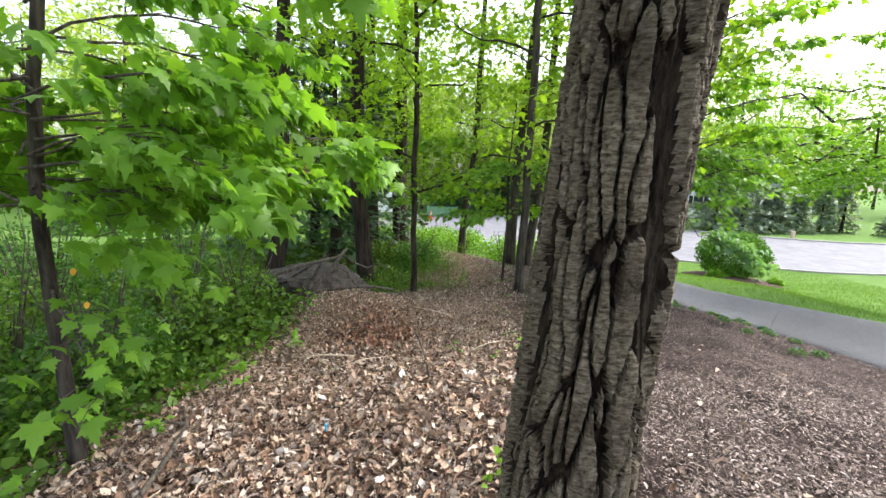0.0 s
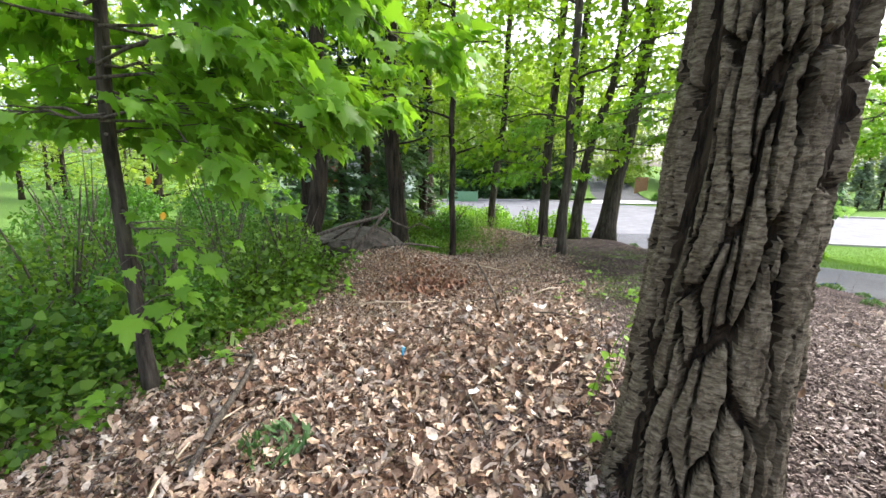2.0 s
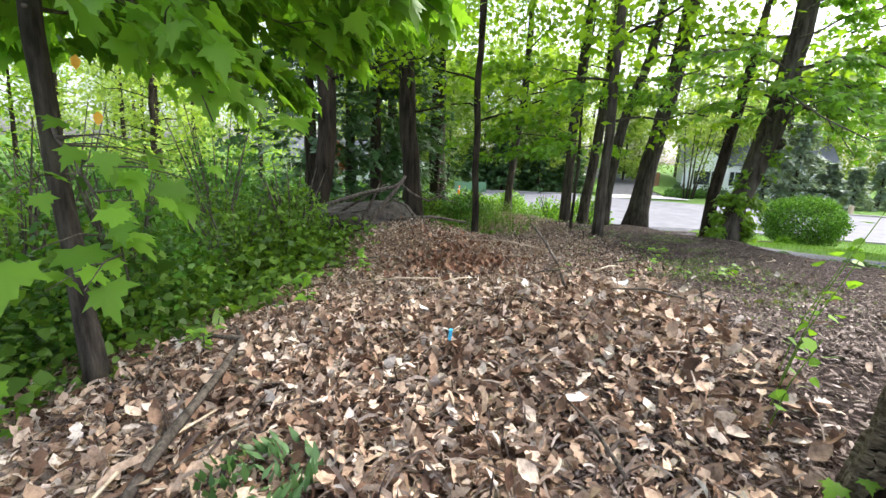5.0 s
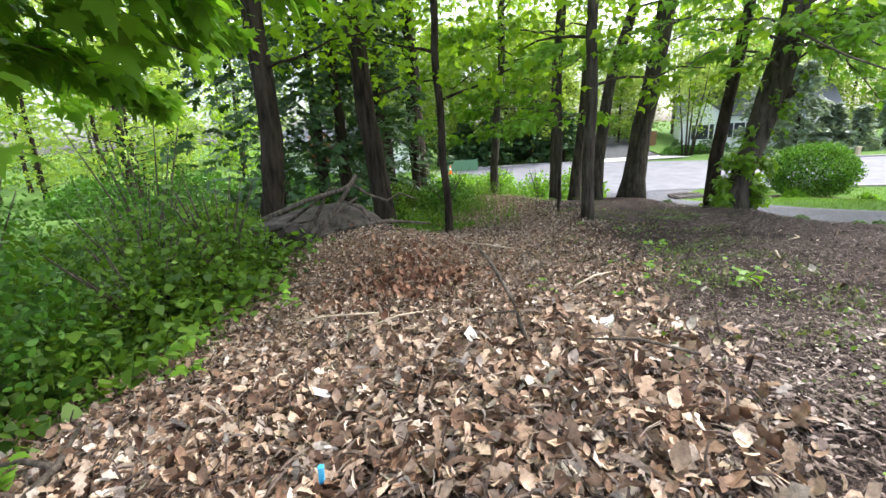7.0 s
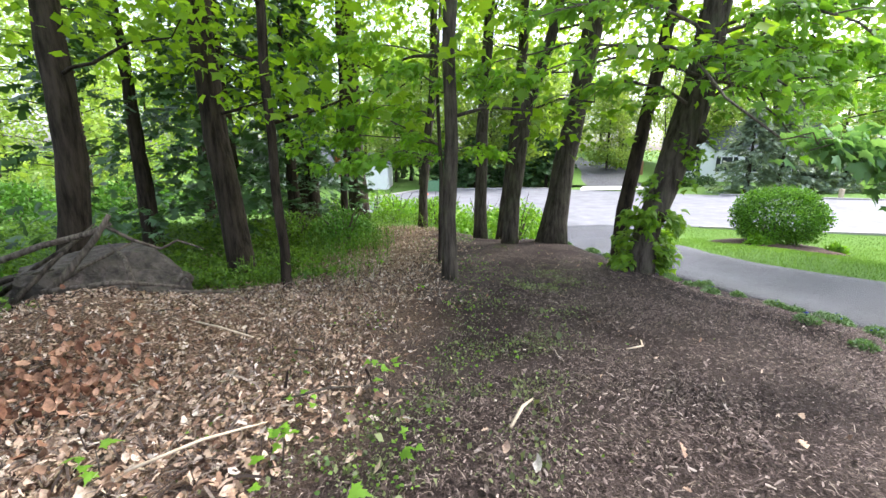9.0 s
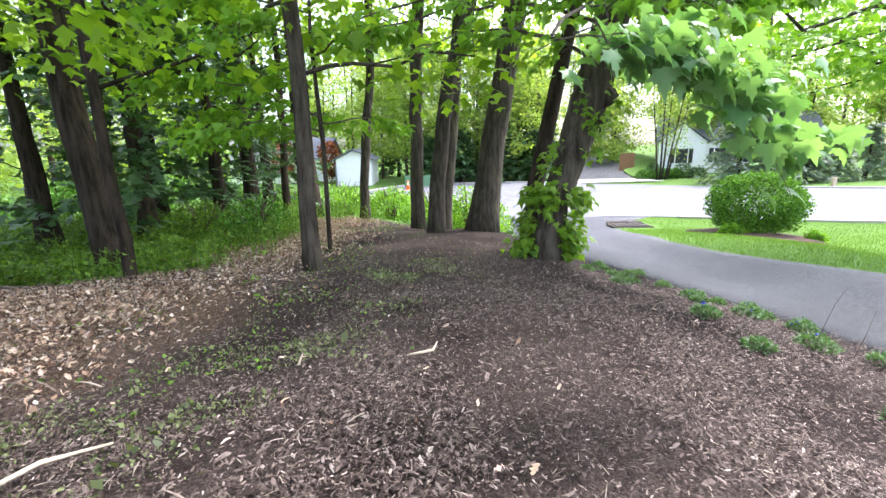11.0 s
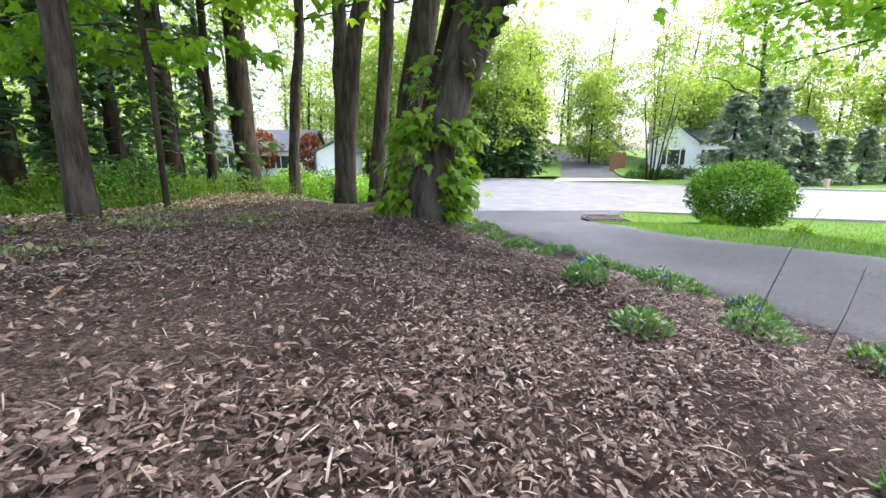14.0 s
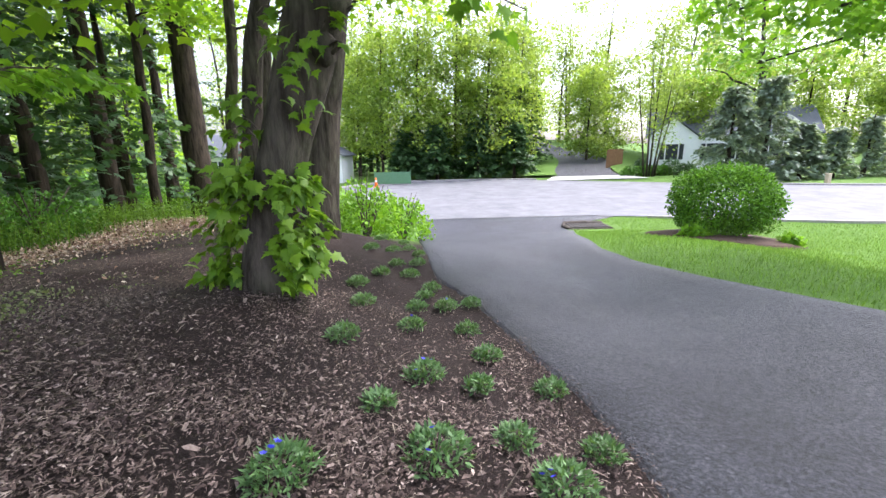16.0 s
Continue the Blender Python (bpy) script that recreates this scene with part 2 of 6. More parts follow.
LEAF_VINCA = leaf_material("leaf_periwinkle", (0.045, 0.105, 0.032), (0.105, 0.195, 0.072), 0.28)
LEAF_RED = leaf_material("leaf_red", (0.10, 0.03, 0.012), (0.22, 0.07, 0.02), 0.35)
NEEDLE = leaf_material("needle", (0.020, 0.055, 0.018), (0.055, 0.115, 0.040), 0.25)
NEEDLE_BLUE = leaf_material("needle_blue", (0.10, 0.145, 0.105), (0.19, 0.255, 0.185), 0.35)
GRASS = leaf_material("grass_blade", (0.080, 0.165, 0.028), (0.14, 0.255, 0.05), 0.35)
LEAF_SHOOT = leaf_material("leaf_shoot", (0.075, 0.17, 0.012), (0.15, 0.275, 0.02), 0.4, 0.45)


def litter_material(name, stops, rough=0.75):
    m, nt, b = node_mat(name, rough)
    c = ramp(nt, island_random(nt), stops)
    c = mix(nt, 0.85, c, ramp(nt, noise_of(nt, 48, 6, 0.75), [(0.32, (0.30, 0.26, 0.23)), (0.55, (0.95, 0.93, 0.9)), (0.75, (1.3, 1.3, 1.3))]), "MULTIPLY")
    nt.links.new(c, b.inputs["Base Color"])
    return m


DEAD_LEAF = litter_material("dead_leaf", [(0.0, (0.06, 0.03, 0.018)), (0.2, (0.225, 0.135, 0.084)), (0.5, (0.47, 0.335, 0.235)), (0.82, (0.60, 0.475, 0.36)), (1.0, (0.70, 0.63, 0.55))])
CHIP = litter_material("bark_chip", [(0.0, (0.030, 0.020, 0.017)), (0.38, (0.075, 0.052, 0.044)), (0.74, (0.155, 0.117, 0.100)), (0.95, (0.29, 0.232, 0.203)), (1.0, (0.46, 0.39, 0.34))], 0.85)


def asphalt_material():
    m, nt, b = node_mat("asphalt", 0.6)
    b.inputs["Specular IOR Level"].default_value = 0.4
    grain, patch = noise_of(nt, 48, 5, 0.85), noise_of(nt, 0.9, 5, 0.6)
    c = ramp(nt, grain, [(0.36, (0.004, 0.0045, 0.006)), (0.5, (0.024, 0.026, 0.034)), (0.66, (0.092, 0.097, 0.117))])
    c = mix(nt, 0.55, c, ramp(nt, patch, [(0.35, (0.45, 0.45, 0.48)), (0.65, (1.6, 1.58, 1.55))]), "MULTIPLY")
    nt.links.new(c, b.inputs["Base Color"])
    bump(nt, b, grain, 1.0, 0.018)
    return m


ASPHALT = asphalt_material()
ROAD = plain_material("road_asphalt", (0.115, 0.118, 0.126), (0.175, 0.178, 0.187), 1.3, 0.8, 0.1)
CONCRETE = plain_material("concrete", (0.5, 0.49, 0.46), (0.6, 0.59, 0.56), 9, 0.85, 0.2)
KERB = plain_material("kerb_concrete", (0.26, 0.25, 0.235), (0.36, 0.35, 0.33), 9, 0.9, 0.3)
HOUSE_WHITE = plain_material("house_white", (0.8, 0.81, 0.84), (0.86, 0.86, 0.87), 3, 0.7, 0.05)
ROOF_GREY = plain_material("roof_grey", (0.10, 0.11, 0.125), (0.17, 0.18, 0.20), 12, 0.9, 0.3)
STONE = plain_material("stone_dark", (0.040, 0.033, 0.027), (0.125, 0.105, 0.087), 7, 0.95, 1.0, 0.08)
IRON = plain_material("cast_iron", (0.05, 0.045, 0.042), (0.11, 0.095, 0.085), 25, 0.7, 0.4)
DARK_GLASS = plain_material("dark_glass", (0.03, 0.035, 0.04), (0.05, 0.055, 0.06), 2, 0.15, 0.0)
FENCE = plain_material("cedar_fence", (0.22, 0.115, 0.06), (0.30, 0.17, 0.09), 5, 0.8, 0.2)
ORANGE = plain_material("cone_orange", (0.85, 0.16, 0.02), (0.9, 0.2, 0.03), 5, 0.5, 0.05)
BLUE = plain_material("petal_blue", (0.055, 0.06, 0.55), (0.10, 0.10, 0.68), 30, 0.6, 0.05)
WHITE_PETAL = plain_material("petal_white", (0.75, 0.76, 0.72), (0.85, 0.85, 0.82), 30, 0.6, 0.05)
YELLOW_LEAF = plain_material("leaf_yellow", (0.75, 0.38, 0.03), (0.85, 0.5, 0.06), 20, 0.6, 0.1)
CYAN = plain_material("plastic_cyan", (0.05, 0.4, 0.7), (0.08, 0.5, 0.8), 20, 0.35, 0.02)
PAPER = plain_material("pale_paper", (0.7, 0.69, 0.66), (0.82, 0.81, 0.79), 20, 0.8, 0.1)

# ---- ground, drive, street ----
def spaced(lo, hi, a, b, fine, grow=1.25):
    v = list(np.arange(a, b, fine))
    s, x = fine, b
    while x < hi:
        v.append(x)
        s *= grow
        x += s
    v.append(hi)
    s, x = fine, a
    while x > lo:
        s *= grow
        x -= s
        v.insert(0, max(x, lo))
    return np.array(v)


def sheet(name, xs, ys, lift, mat, keep=None, rough=0.0):
    gx, gy = np.meshgrid(xs, ys, indexing="ij")
    gz = ground_z(gx, gy) + lift
    if rough:
        k = [[noise.noise(Vector((a * 2.3, b * 2.3, 0))) + 0.5 * noise.noise(Vector((a * 7, b * 7, 3))) for b in ys] for a in xs]
        gz = gz + rough * np.array(k)
    n = len(ys)
    faces = []
    for i in range(len(xs) - 1):
        for j in range(n - 1):
            if keep is None or keep(0.5 * (xs[i] + xs[i + 1]), 0.5 * (ys[j] + ys[j + 1])):
                faces.append((i * n + j, (i + 1) * n + j, (i + 1) * n + j + 1, i * n + j + 1))
    me = mesh_of(name, np.stack([gx, gy, gz], -1).reshape(-1, 3), faces, mat, True)
    bm = bmesh.new()
    bm.from_mesh(me)
    bmesh.ops.delete(bm, geom=[v for v in bm.verts if not v.link_faces], context="VERTS")
    bm.to_mesh(me)
    bm.free()
    return me


ground = tagged(part("ground", sheet("ground", spaced(-220, 260, 9.5, 21, 0.12), spaced(-60, 330, 17.5, 32, 0.12), -0.02, GROUND, rough=0.025)),
                "leaf litter, brown bark mulch and lawn on a low bank", "ground", kind="structure")


def drive_left(y):
    return np.interp(y, (2, 22, 24.2, 25.5, 26.4, 27.3, 28.2, 29.7, 33, 38, 39.4), (20.9, 20.3, 19.95, 19.92, 19.72, 19.5, 19.15, 19.02, 18.75, 18.45, 17.5))


def drive_right(y):
    return np.interp(y, (2, 24, 26.2, 27.4, 28.4, 29.5, 30.9, 32.4, 34.5, 36.6, 38, 39.4), (26.0, 24.0, 23.05, 22.55, 22.2, 21.97, 22.0, 22.35, 22.8, 23.4, 24.4, 26.2))


def ribbon(name, ys, left, right, lift, mat, n=14, crown=0.0):
    verts, faces = [], []
    for y in ys:
        for k in range(n + 1):
            x = left(y) + (right(y) - left(y)) * min(max((k - 1) / (n - 2), 0), 1) + (-0.05 if k == 0 else 0.05 if k == n else 0)
            verts.append((x, y, float(ground_z(x, y)) + lift - (0.09 if k in (0, n) else 0.012 if k in (1, n - 1) else 0)))
    for i in range(len(ys) - 1):
        for k in range(n):
            a = i * (n + 1) + k
            faces.append((a, a + 1, a + n + 2, a + n + 1))
    return mesh_of(name, verts, faces, mat, True)


drive = tagged(part("driveway", ribbon("driveway", np.arange(2, 39.4, 0.3), drive_left, drive_right, 0.02, ASPHALT)),
               "dark grey asphalt driveway sloping down to the street", "driveway", kind="structure")


def road_edge(near):
    """The street's outline, a wide turning circle on the left that runs on to the right."""
    out = []
    for x in np.arange(8.0, 66, 0.75):
        if near:
            out.append((x, 39.1 - 2.4 * smooth(24, 34, x) + 5.6 * smooth(17.5, 8, x)))
        else:
            out.append((x, 57.0 - 10.5 * smooth(22, 46, x) - 10.0 * smooth(16, 8, x)))
    return out


near_edge, far_edge = road_edge(True), road_edge(False)
verts, faces = [], []
for (x, y0), (_, y1) in zip(near_edge, far_edge):
    for k in range(5):
        y = y0 + (max(y1, y0 + 0.4) - y0) * k / 4
        verts.append((x, y, float(ground_z(x, y)) + 0.02))
for i in range(len(near_edge) - 1):
    for k in range(4):
        a = 5 * i + k
        faces.append((a, a + 5, a + 6, a + 1))
road = tagged(part("road", mesh_of("road", verts, faces, ROAD, True)), "pale worn asphalt street", "road", kind="structure")


def kerb(name, pts, height=0.13, width=0.16):
    """A kerb as a bevelled bar along points."""
    verts, faces = [], []
    for i, (x, y) in enumerate(pts):
        p, q = pts[max(i - 1, 0)], pts[min(i + 1, len(pts) - 1)]
        d = Vector((q[0] - p[0], q[1] - p[1])).normalized()
        n = Vector((-d.y, d.x))
        z = float(ground_z(x, y))
        for s, h in ((0, -0.1), (0, height - 0.03), (0.03, height), (width, height), (width, -0.1)):
            verts.append((x + n.x * s, y + n.y * s, z + h))
    for i in range(len(pts) - 1):
        for k in range(4):
            faces.append((5 * i + k, 5 * i + k + 1, 5 * i + k + 6, 5 * i + k + 5))
    return mesh_of(name, verts, faces, KERB)


tagged(part("kerb_far", kerb("kerb_far", [p for p in far_edge if p[0] < 27.4])), "pale concrete kerb along the street", "kerb", kind="structure")
tagged(part("kerb_far", kerb("kerb_far", [p for p in far_edge if p[0] > 35.0])), "pale concrete kerb along the street", "kerb", kind="structure")
tagged(part("kerb_near", kerb("kerb_near", [(x, y) for x, y in near_edge if x > 26.0][::-1], 0.06)), "low kerb at the lawn's edge", "kerb", kind="structure")

# far drive: concrete apron and a dark drive that climbs away to the right
def far_strip(name, rows, lift, mat):
    verts = [(x, y, float(ground_z(x, y)) + lift) for a, b, y in rows for x in np.linspace(a, b, 6)]
    faces = [(6 * i + k, 6 * i + k + 1, 6 * i + k + 7, 6 * i + k + 6) for i in range(len(rows) - 1) for k in range(5)]
    return mesh_of(name, verts, faces, mat, True)


def climb(y):
    return 0.07 * max(y - 58.5, 0)


tagged(part("apron", far_strip("apron", [(27.4, 35.2, 55.2), (28.2, 34.9, 57.2), (28.8, 34.9, 58.6)], 0.05, CONCRETE)), "pale concrete apron at the mouth of a drive", "apron", kind="structure")
verts, faces = [], []
ys = np.arange(58.6, 92, 1.2)
for y in ys:
    c = 31.8 + 3.4 * smooth(58, 72, y) - 3.0 * smooth(72, 92, y)
    for k in range(5):
        verts.append((c - 2.6 + 1.3 * k, y, float(ground_z(c, y)) + 0.06 + climb(y)))
faces = [(5 * i + k, 5 * i + k + 1, 5 * i + k + 6, 5 * i + k + 5) for i in range(len(ys) - 1) for k in range(4)]
tagged(part("far_driveway", mesh_of("far_driveway", verts, faces, ASPHALT, True)), "dark asphalt drive climbing between lawns", "driveway", kind="structure")
for side in (-1, 1):
    verts, faces = [], []
    for y in ys:
        c = 31.8 + 3.4 * smooth(58, 72, y) - 3.0 * smooth(72, 92, y)
        z = float(ground_z(c, y)) + climb(y)
        for off, h in ((2.6, 0.16), (3.2, 0.2), (9, 0.1), (14, -0.9)):
            verts.append((c + side * off, y, z + h))
    faces = [(4 * i + k, 4 * i + k + 1, 4 * i + k + 5, 4 * i + k + 4) for i in range(len(ys) - 1) for k in range(3)]
    tagged(part("grass_bank", mesh_of("grass_bank", verts, faces, GROUND, True)), "sloping lawn beside the far drive", "lawn", kind="structure")

# ---- trees ----
MAPLE = [(0, 0, 0), (0.10, 0.06, -0.02), (0.34, -0.02, -0.06), (0.30, 0.12, -0.05), (0.50, 0.34, -0.10), (0.30, 0.34, -0.04), (0.27, 0.46, -0.05), (0.16, 0.44, -0.03),
         (0.17, 0.66, -0.06), (0.09, 0.68, -0.05), (0, 0.98, -0.16)]
MAPLE += [(-x, y, z) for x, y, z in MAPLE[9:0:-1]] + [(0, 0.3, 0.03)]
MAPLE_FACES = [(20, i, i + 1) for i in range(0, 19)] + [(20, 19, 0)]
LEAF6 = [(0, 0, 0), (0.28, 0.3, -0.06), (0.22, 0.7, -0.08), (0, 1, -0.1), (-0.22, 0.7, -0.08), (-0.28, 0.3, -0.06)]
LEAF6_FACES = [(0, 1, 2, 3), (0, 3, 4, 5)]
LOBED = [(0, 0, 0), (0.25, 0.22, 0), (0.5, 0.42, -0.08), (0.2, 0.6, 0), (0, 1, -0.14), (-0.2, 0.6, 0), (-0.5, 0.42, -0.08), (-0.25, 0.22, 0)]
LOBED_FACES = [(0, 1, 2, 3, 4), (0, 4, 5, 6, 7)]
TUFT = [(0, 0, 0), (0.45, 0.35, 0.05), (0.12, 0.5, 0.0), (0.2, 0.95, -0.1), (-0.4, 0.6, -0.06)]
TUFT_FACES = [(0, 1, 2, 3, 4)]
SPRAY = [(0, 0, 0), (0.1, 0.15, 0), (0.45, 0.3, -0.06), (0.12, 0.3, 0), (0.40, 0.55, -0.08), (0.08, 0.5, 0), (0.25, 0.8, -0.1), (0, 1, -0.12)]
SPRAY += [(-x, y, z) for x, y, z in SPRAY[6:0:-1]]
SPRAY_FACES = [tuple(range(14))]


def leaf_cloud(name, centres, spread, per, size, mat, seed, template=(LEAF6, LEAF6_FACES), flat=0.5, droop=0.35):
    """Leaves in layered sprays about centres."""
    r2 = np.random.default_rng(seed)
    c = np.repeat(np.asarray(centres, float), per, 0)
    n = len(c)
    off = r2.normal(0, 1, (n, 3)) * np.array([spread, spread, spread * flat])
    t = turns_of(r2.uniform(0, 2 * math.pi, n), r2.normal(-droop, 0.5, n), r2.normal(0, 0.5, n), size * r2.uniform(0.6, 1.25, n))
    return cloud(name, *template, t, c + off, mat)


def trunk_mesh(axis, radii, bark, seed, sides=12, flare=1.35, rows=22, wobble=0.012, lump=0.05):
    r2 = np.random.default_rng(seed)
    ax = np.array(axis, float)
    zz = np.linspace(-0.2, ax[-1, 2], rows)
    pts = np.stack([np.interp(zz, ax[:, 2], ax[:, 0]), np.interp(zz, ax[:, 2], ax[:, 1]), zz], -1)
    for k in range(2):
        pts[1:-1, :2] = (pts[:-2, :2] + 2 * pts[1:-1, :2] + pts[2:, :2]) / 4
    pts[2:, :2] += r2.normal(0, wobble, (rows - 2, 2))
    rad = np.interp(zz, ax[:, 2], radii) * (1 + (flare - 1) * np.exp(-np.clip(zz, 0, None) / 0.18))
    v, f = tube(pts, rad, sides, lump, seed)
    return mesh_of("trunk", v, f, bark, True)


def limb_points(axis, h, heading, length, rise, seed, steps=7, curl=0.05):
    r2 = np.random.default_rng(seed)
    ax = np.array(axis, float)
    s = np.array([np.interp(h, ax[:, 2], ax[:, 0]), np.interp(h, ax[:, 2], ax[:, 1]), h])
    d = np.array([math.cos(radians(heading)), math.sin(radians(heading)), 0])
    return [s + d * length * k + np.array([0, 0, rise * (k ** 0.8)]) + r2.normal(0, curl * length * k, 3) * (k > 0) for k in np.linspace(0, 1, steps)]


def tree(name, base, axis, radii, bark, label, category="tree", limbs=(), crown=None, leaf=LEAF_TREE, seed=1, size=0.11, sides=12, flare=1.35, group="",
         template=(LEAF6, LEAF6_FACES), flat=0.5, lump=0.05, wobble=0.012, upper=None):
    """axis: offsets (dx, dy, z above base). limbs: (height, heading, length, rise, radius). crown: (clumps, leaves in each, spread)."""
    top = thing(name, (base[0], base[1], float(ground_z(*base))), label, category, group)
    axis = [(p[0], p[1] + 0.04 * p[2], p[2]) for p in axis]
    part("trunk", trunk_mesh(axis, radii, bark, seed, sides, flare, wobble=wobble, lump=lump), top)
    r2 = np.random.default_rng(seed)
    ax_top = axis[-1]
    tips = []
    for k, (h, heading, length, rise, rr) in enumerate(limbs):
        q = limb_points(axis, h, heading, length, rise, seed * 50 + k)
        v, f = tube(q, np.linspace(rr, rr * 0.25, 7), 6 if sides > 8 else 4, 0.05, seed)
        part("branch", mesh_of("branch", v, f, bark, True), top)
        tips += q[2:]
    if crown:
        clumps, per, spread = crown
        tips = np.array(tips)
        pick = tips[r2.integers(0, len(tips), clumps)] + r2.normal(0, spread * 1.3, (clumps, 3)) * np.array([1, 1, 0.5])
        part("crown", leaf_cloud("crown", pick, spread, per, size, leaf, seed, template, flat), top)
    if upper:
        n, wide, lo, hi = upper
        c = np.stack([ax_top[0] + r2.normal(0, wide, n), ax_top[1] + r2.normal(0, wide, n), r2.uniform(lo, hi, n)], -1)
        part("upper_crown", leaf_cloud("upper_crown", c, 0.6, 26, 0.34, leaf, seed + 1, (TUFT, TUFT_FACES), 0.5), top)
    return top


def ring(heights, length, rise, rr, seed, spread=360.0, first=0.0):
    r2 = np.random.default_rng(seed)
    return [(h, first + spread * (k * 0.381 % 1) + r2.uniform(-20, 20), length * r2.uniform(0.7, 1.2), rise * r2.uniform(0.6, 1.3), rr) for k, h in enumerate(heights)]


# maple green made paler and bluer: the sky's sheen is in the colour
LEAF_OVER_SHEEN = leaf_material("leaf_over_sheen", (0.095, 0.215, 0.078), (0.16, 0.30, 0.125), 0.40, 0.32)


def maple_branch(parent, start, end, sag, leaves, seed, size=0.17, thick=0.011, side=0.5, leaf=LEAF_MAPLE):
    """A branch with side twigs and large drooping lobed leaves. Points relative to the parent."""
    r2 = np.random.default_rng(seed)
    s, e = np.array(start, float), np.array(end, float)
    q = [s + (e - s) * k + np.array([0, 0, sag * math.sin(k * math.pi)]) + r2.normal(0, 0.02, 3) for k in np.linspace(0, 1, 9)]
    v, f = tube(q, np.linspace(thick, thick * 0.25, 9), 6)
    bough = part("branch", mesh_of("branch", v, f, TWIG, True), parent)
    heading = math.atan2(e[1] - s[1], e[0] - s[0])
    pts = []
    for k in range(14):
        t = r2.uniform(0.15, 1.0)
        o = np.array([np.interp(t, np.linspace(0, 1, 9), np.array(q)[:, j]) for j in range(3)])
        a = heading + r2.choice([-1, 1]) * r2.uniform(0.4, 1.2)
        ln = side * (1.15 - 0.6 * t) * r2.uniform(0.5, 1.1)
        tip = o + np.array([math.cos(a) * ln, math.sin(a) * ln, -0.12 * ln + r2.normal(0, 0.04)])
        v, f = tube([o, 0.5 * (o + tip) + np.array([0, 0, 0.03]), tip], (0.4 * thick, 0.27 * thick, 0.14 * thick), 4)
        part("twig", mesh_of("twig", v, f, TWIG), bough)
        pts += [o + (tip - o) * w for w in (0.45, 0.7, 0.85, 1.0)]
    pts += q[3:]
    pts = np.array(pts)
    c = pts[r2.integers(0, len(pts), leaves)] + r2.normal(0, 1, (leaves, 3)) * np.array([0.07, 0.07, 0.035])
    yaw = heading - math.pi / 2 + r2.normal(0, 0.75, leaves)
    part("leaves", cloud("leaves", MAPLE, MAPLE_FACES, turns_of(yaw, r2.normal(-0.75, 0.4, leaves), r2.normal(0, 0.4, leaves), size * r2.uniform(0.55, 1.15, leaves)), c, leaf), bough)


# base, axis offsets, radii, bark, first limb height, seed, label
WOOD = [
    ((10.95, 26.6), [(0, 0, 0), (0.14, 0, 0.6), (0.32, 0, 1.3), (0.36, 0, 2.0), (0.28, 0, 2.8), (0.5, 0.2, 8)], (0.19, 0.165, 0.155, 0.15, 0.145, 0.08), BARK_DARK, 2.6, 11, "dark curving trunk with fresh green leaves"),
    ((12.74, 27.5), [(0, 0, 0), (-0.12, 0, 1.0), (-0.22, 0, 2.2), (-0.25, 0, 3.2), (-0.2, 0, 9)], (0.185, 0.165, 0.155, 0.145, 0.08), BARK_DARK, 2.3, 12, "straight dark woodland tree in leaf"),
    ((12.3, 32.8), [(0, 0, 0), (-0.1, 0, 3), (-0.3, 0, 12)], (0.18, 0.165, 0.08), BARK_DARK, 4.2, 13, "dark woodland tree beside the hemlocks"),
    ((13.16, 34.7), [(0, 0, 0), (-0.1, 0, 3), (-0.2, 0, 13)], (0.31, 0.27, 0.12), BARK_DARK, 4.5, 14, "stout dark tree at the wood's edge"),
    ((13.07, 32.95), [(0, 0, 0), (0.06, 0, 2), (0.15, 0, 10)], (0.10, 0.09, 0.05), BARK_DARK, 4.0, 22, "slim dark tree beside a stout trunk"),
    ((15.22, 32.0), [(0, 0, 0), (0.08, 0, 1.0), (0.05, 0, 1.6), (0.30, 0, 2.8), (0.33, 0, 4.4), (0.45, 0, 10)], (0.115, 0.10, 0.108, 0.095, 0.09, 0.05), BARK_GREY, 3.4, 15, "slim grey tree with a kinked trunk"),
    ((15.7, 26.14), [(0, 0, 0), (0.0, 0, 1.5), (0.02, 0, 3), (0.05, 0, 9)], (0.082, 0.073, 0.068, 0.04), BARK_GREY, 1.75, 16, "young straight tree with thin side branches"),
    ((13.75, 26.39), [(0, 0, 0), (-0.05, 0, 3), (-0.1, 0, 7)], (0.055, 0.05, 0.025), BARK_DARK, 1.9, 17, "thin dark sapling among the litter"),
    ((16.55, 30.6), [(0, 0, 0), (0.0, 0, 2.4), (0.1, 0, 4), (0.5, 0, 10)], (0.135, 0.12, 0.11, 0.06), BARK_GREY, 3.2, 18, "slim grey tree near the drive"),
    ((17.06, 30.76), [(0, 0, 0), (0.22, 0, 2.2), (0.34, 0, 3.6), (0.5, 0, 10)], (0.14, 0.125, 0.11, 0.06), BARK_GREY, 3.4, 19, "slim grey tree with a knotted trunk"),
    ((16.9, 28.97), [(0, 0, 0), (0.08, 0, 1.2), (0.18, 0, 2.0), (0.36, 0, 2.8), (0.75, 0, 3.6), (1.0, 0, 10)], (0.14, 0.12, 0.11, 0.10, 0.09, 0.05), BARK_GREY, 3.6, 20, "grey tree that bends to one side"),
    ((17.66, 29.0), [(0, 0, 0), (0.14, 0, 1.0), (0.34, 0, 2.2), (0.58, 0, 3.6), (1.1, 0, 11)], (0.235, 0.20, 0.18, 0.165, 0.10), BARK_GREY, 3.2, 21, "large dark leaning trunk beside the drive"),
]
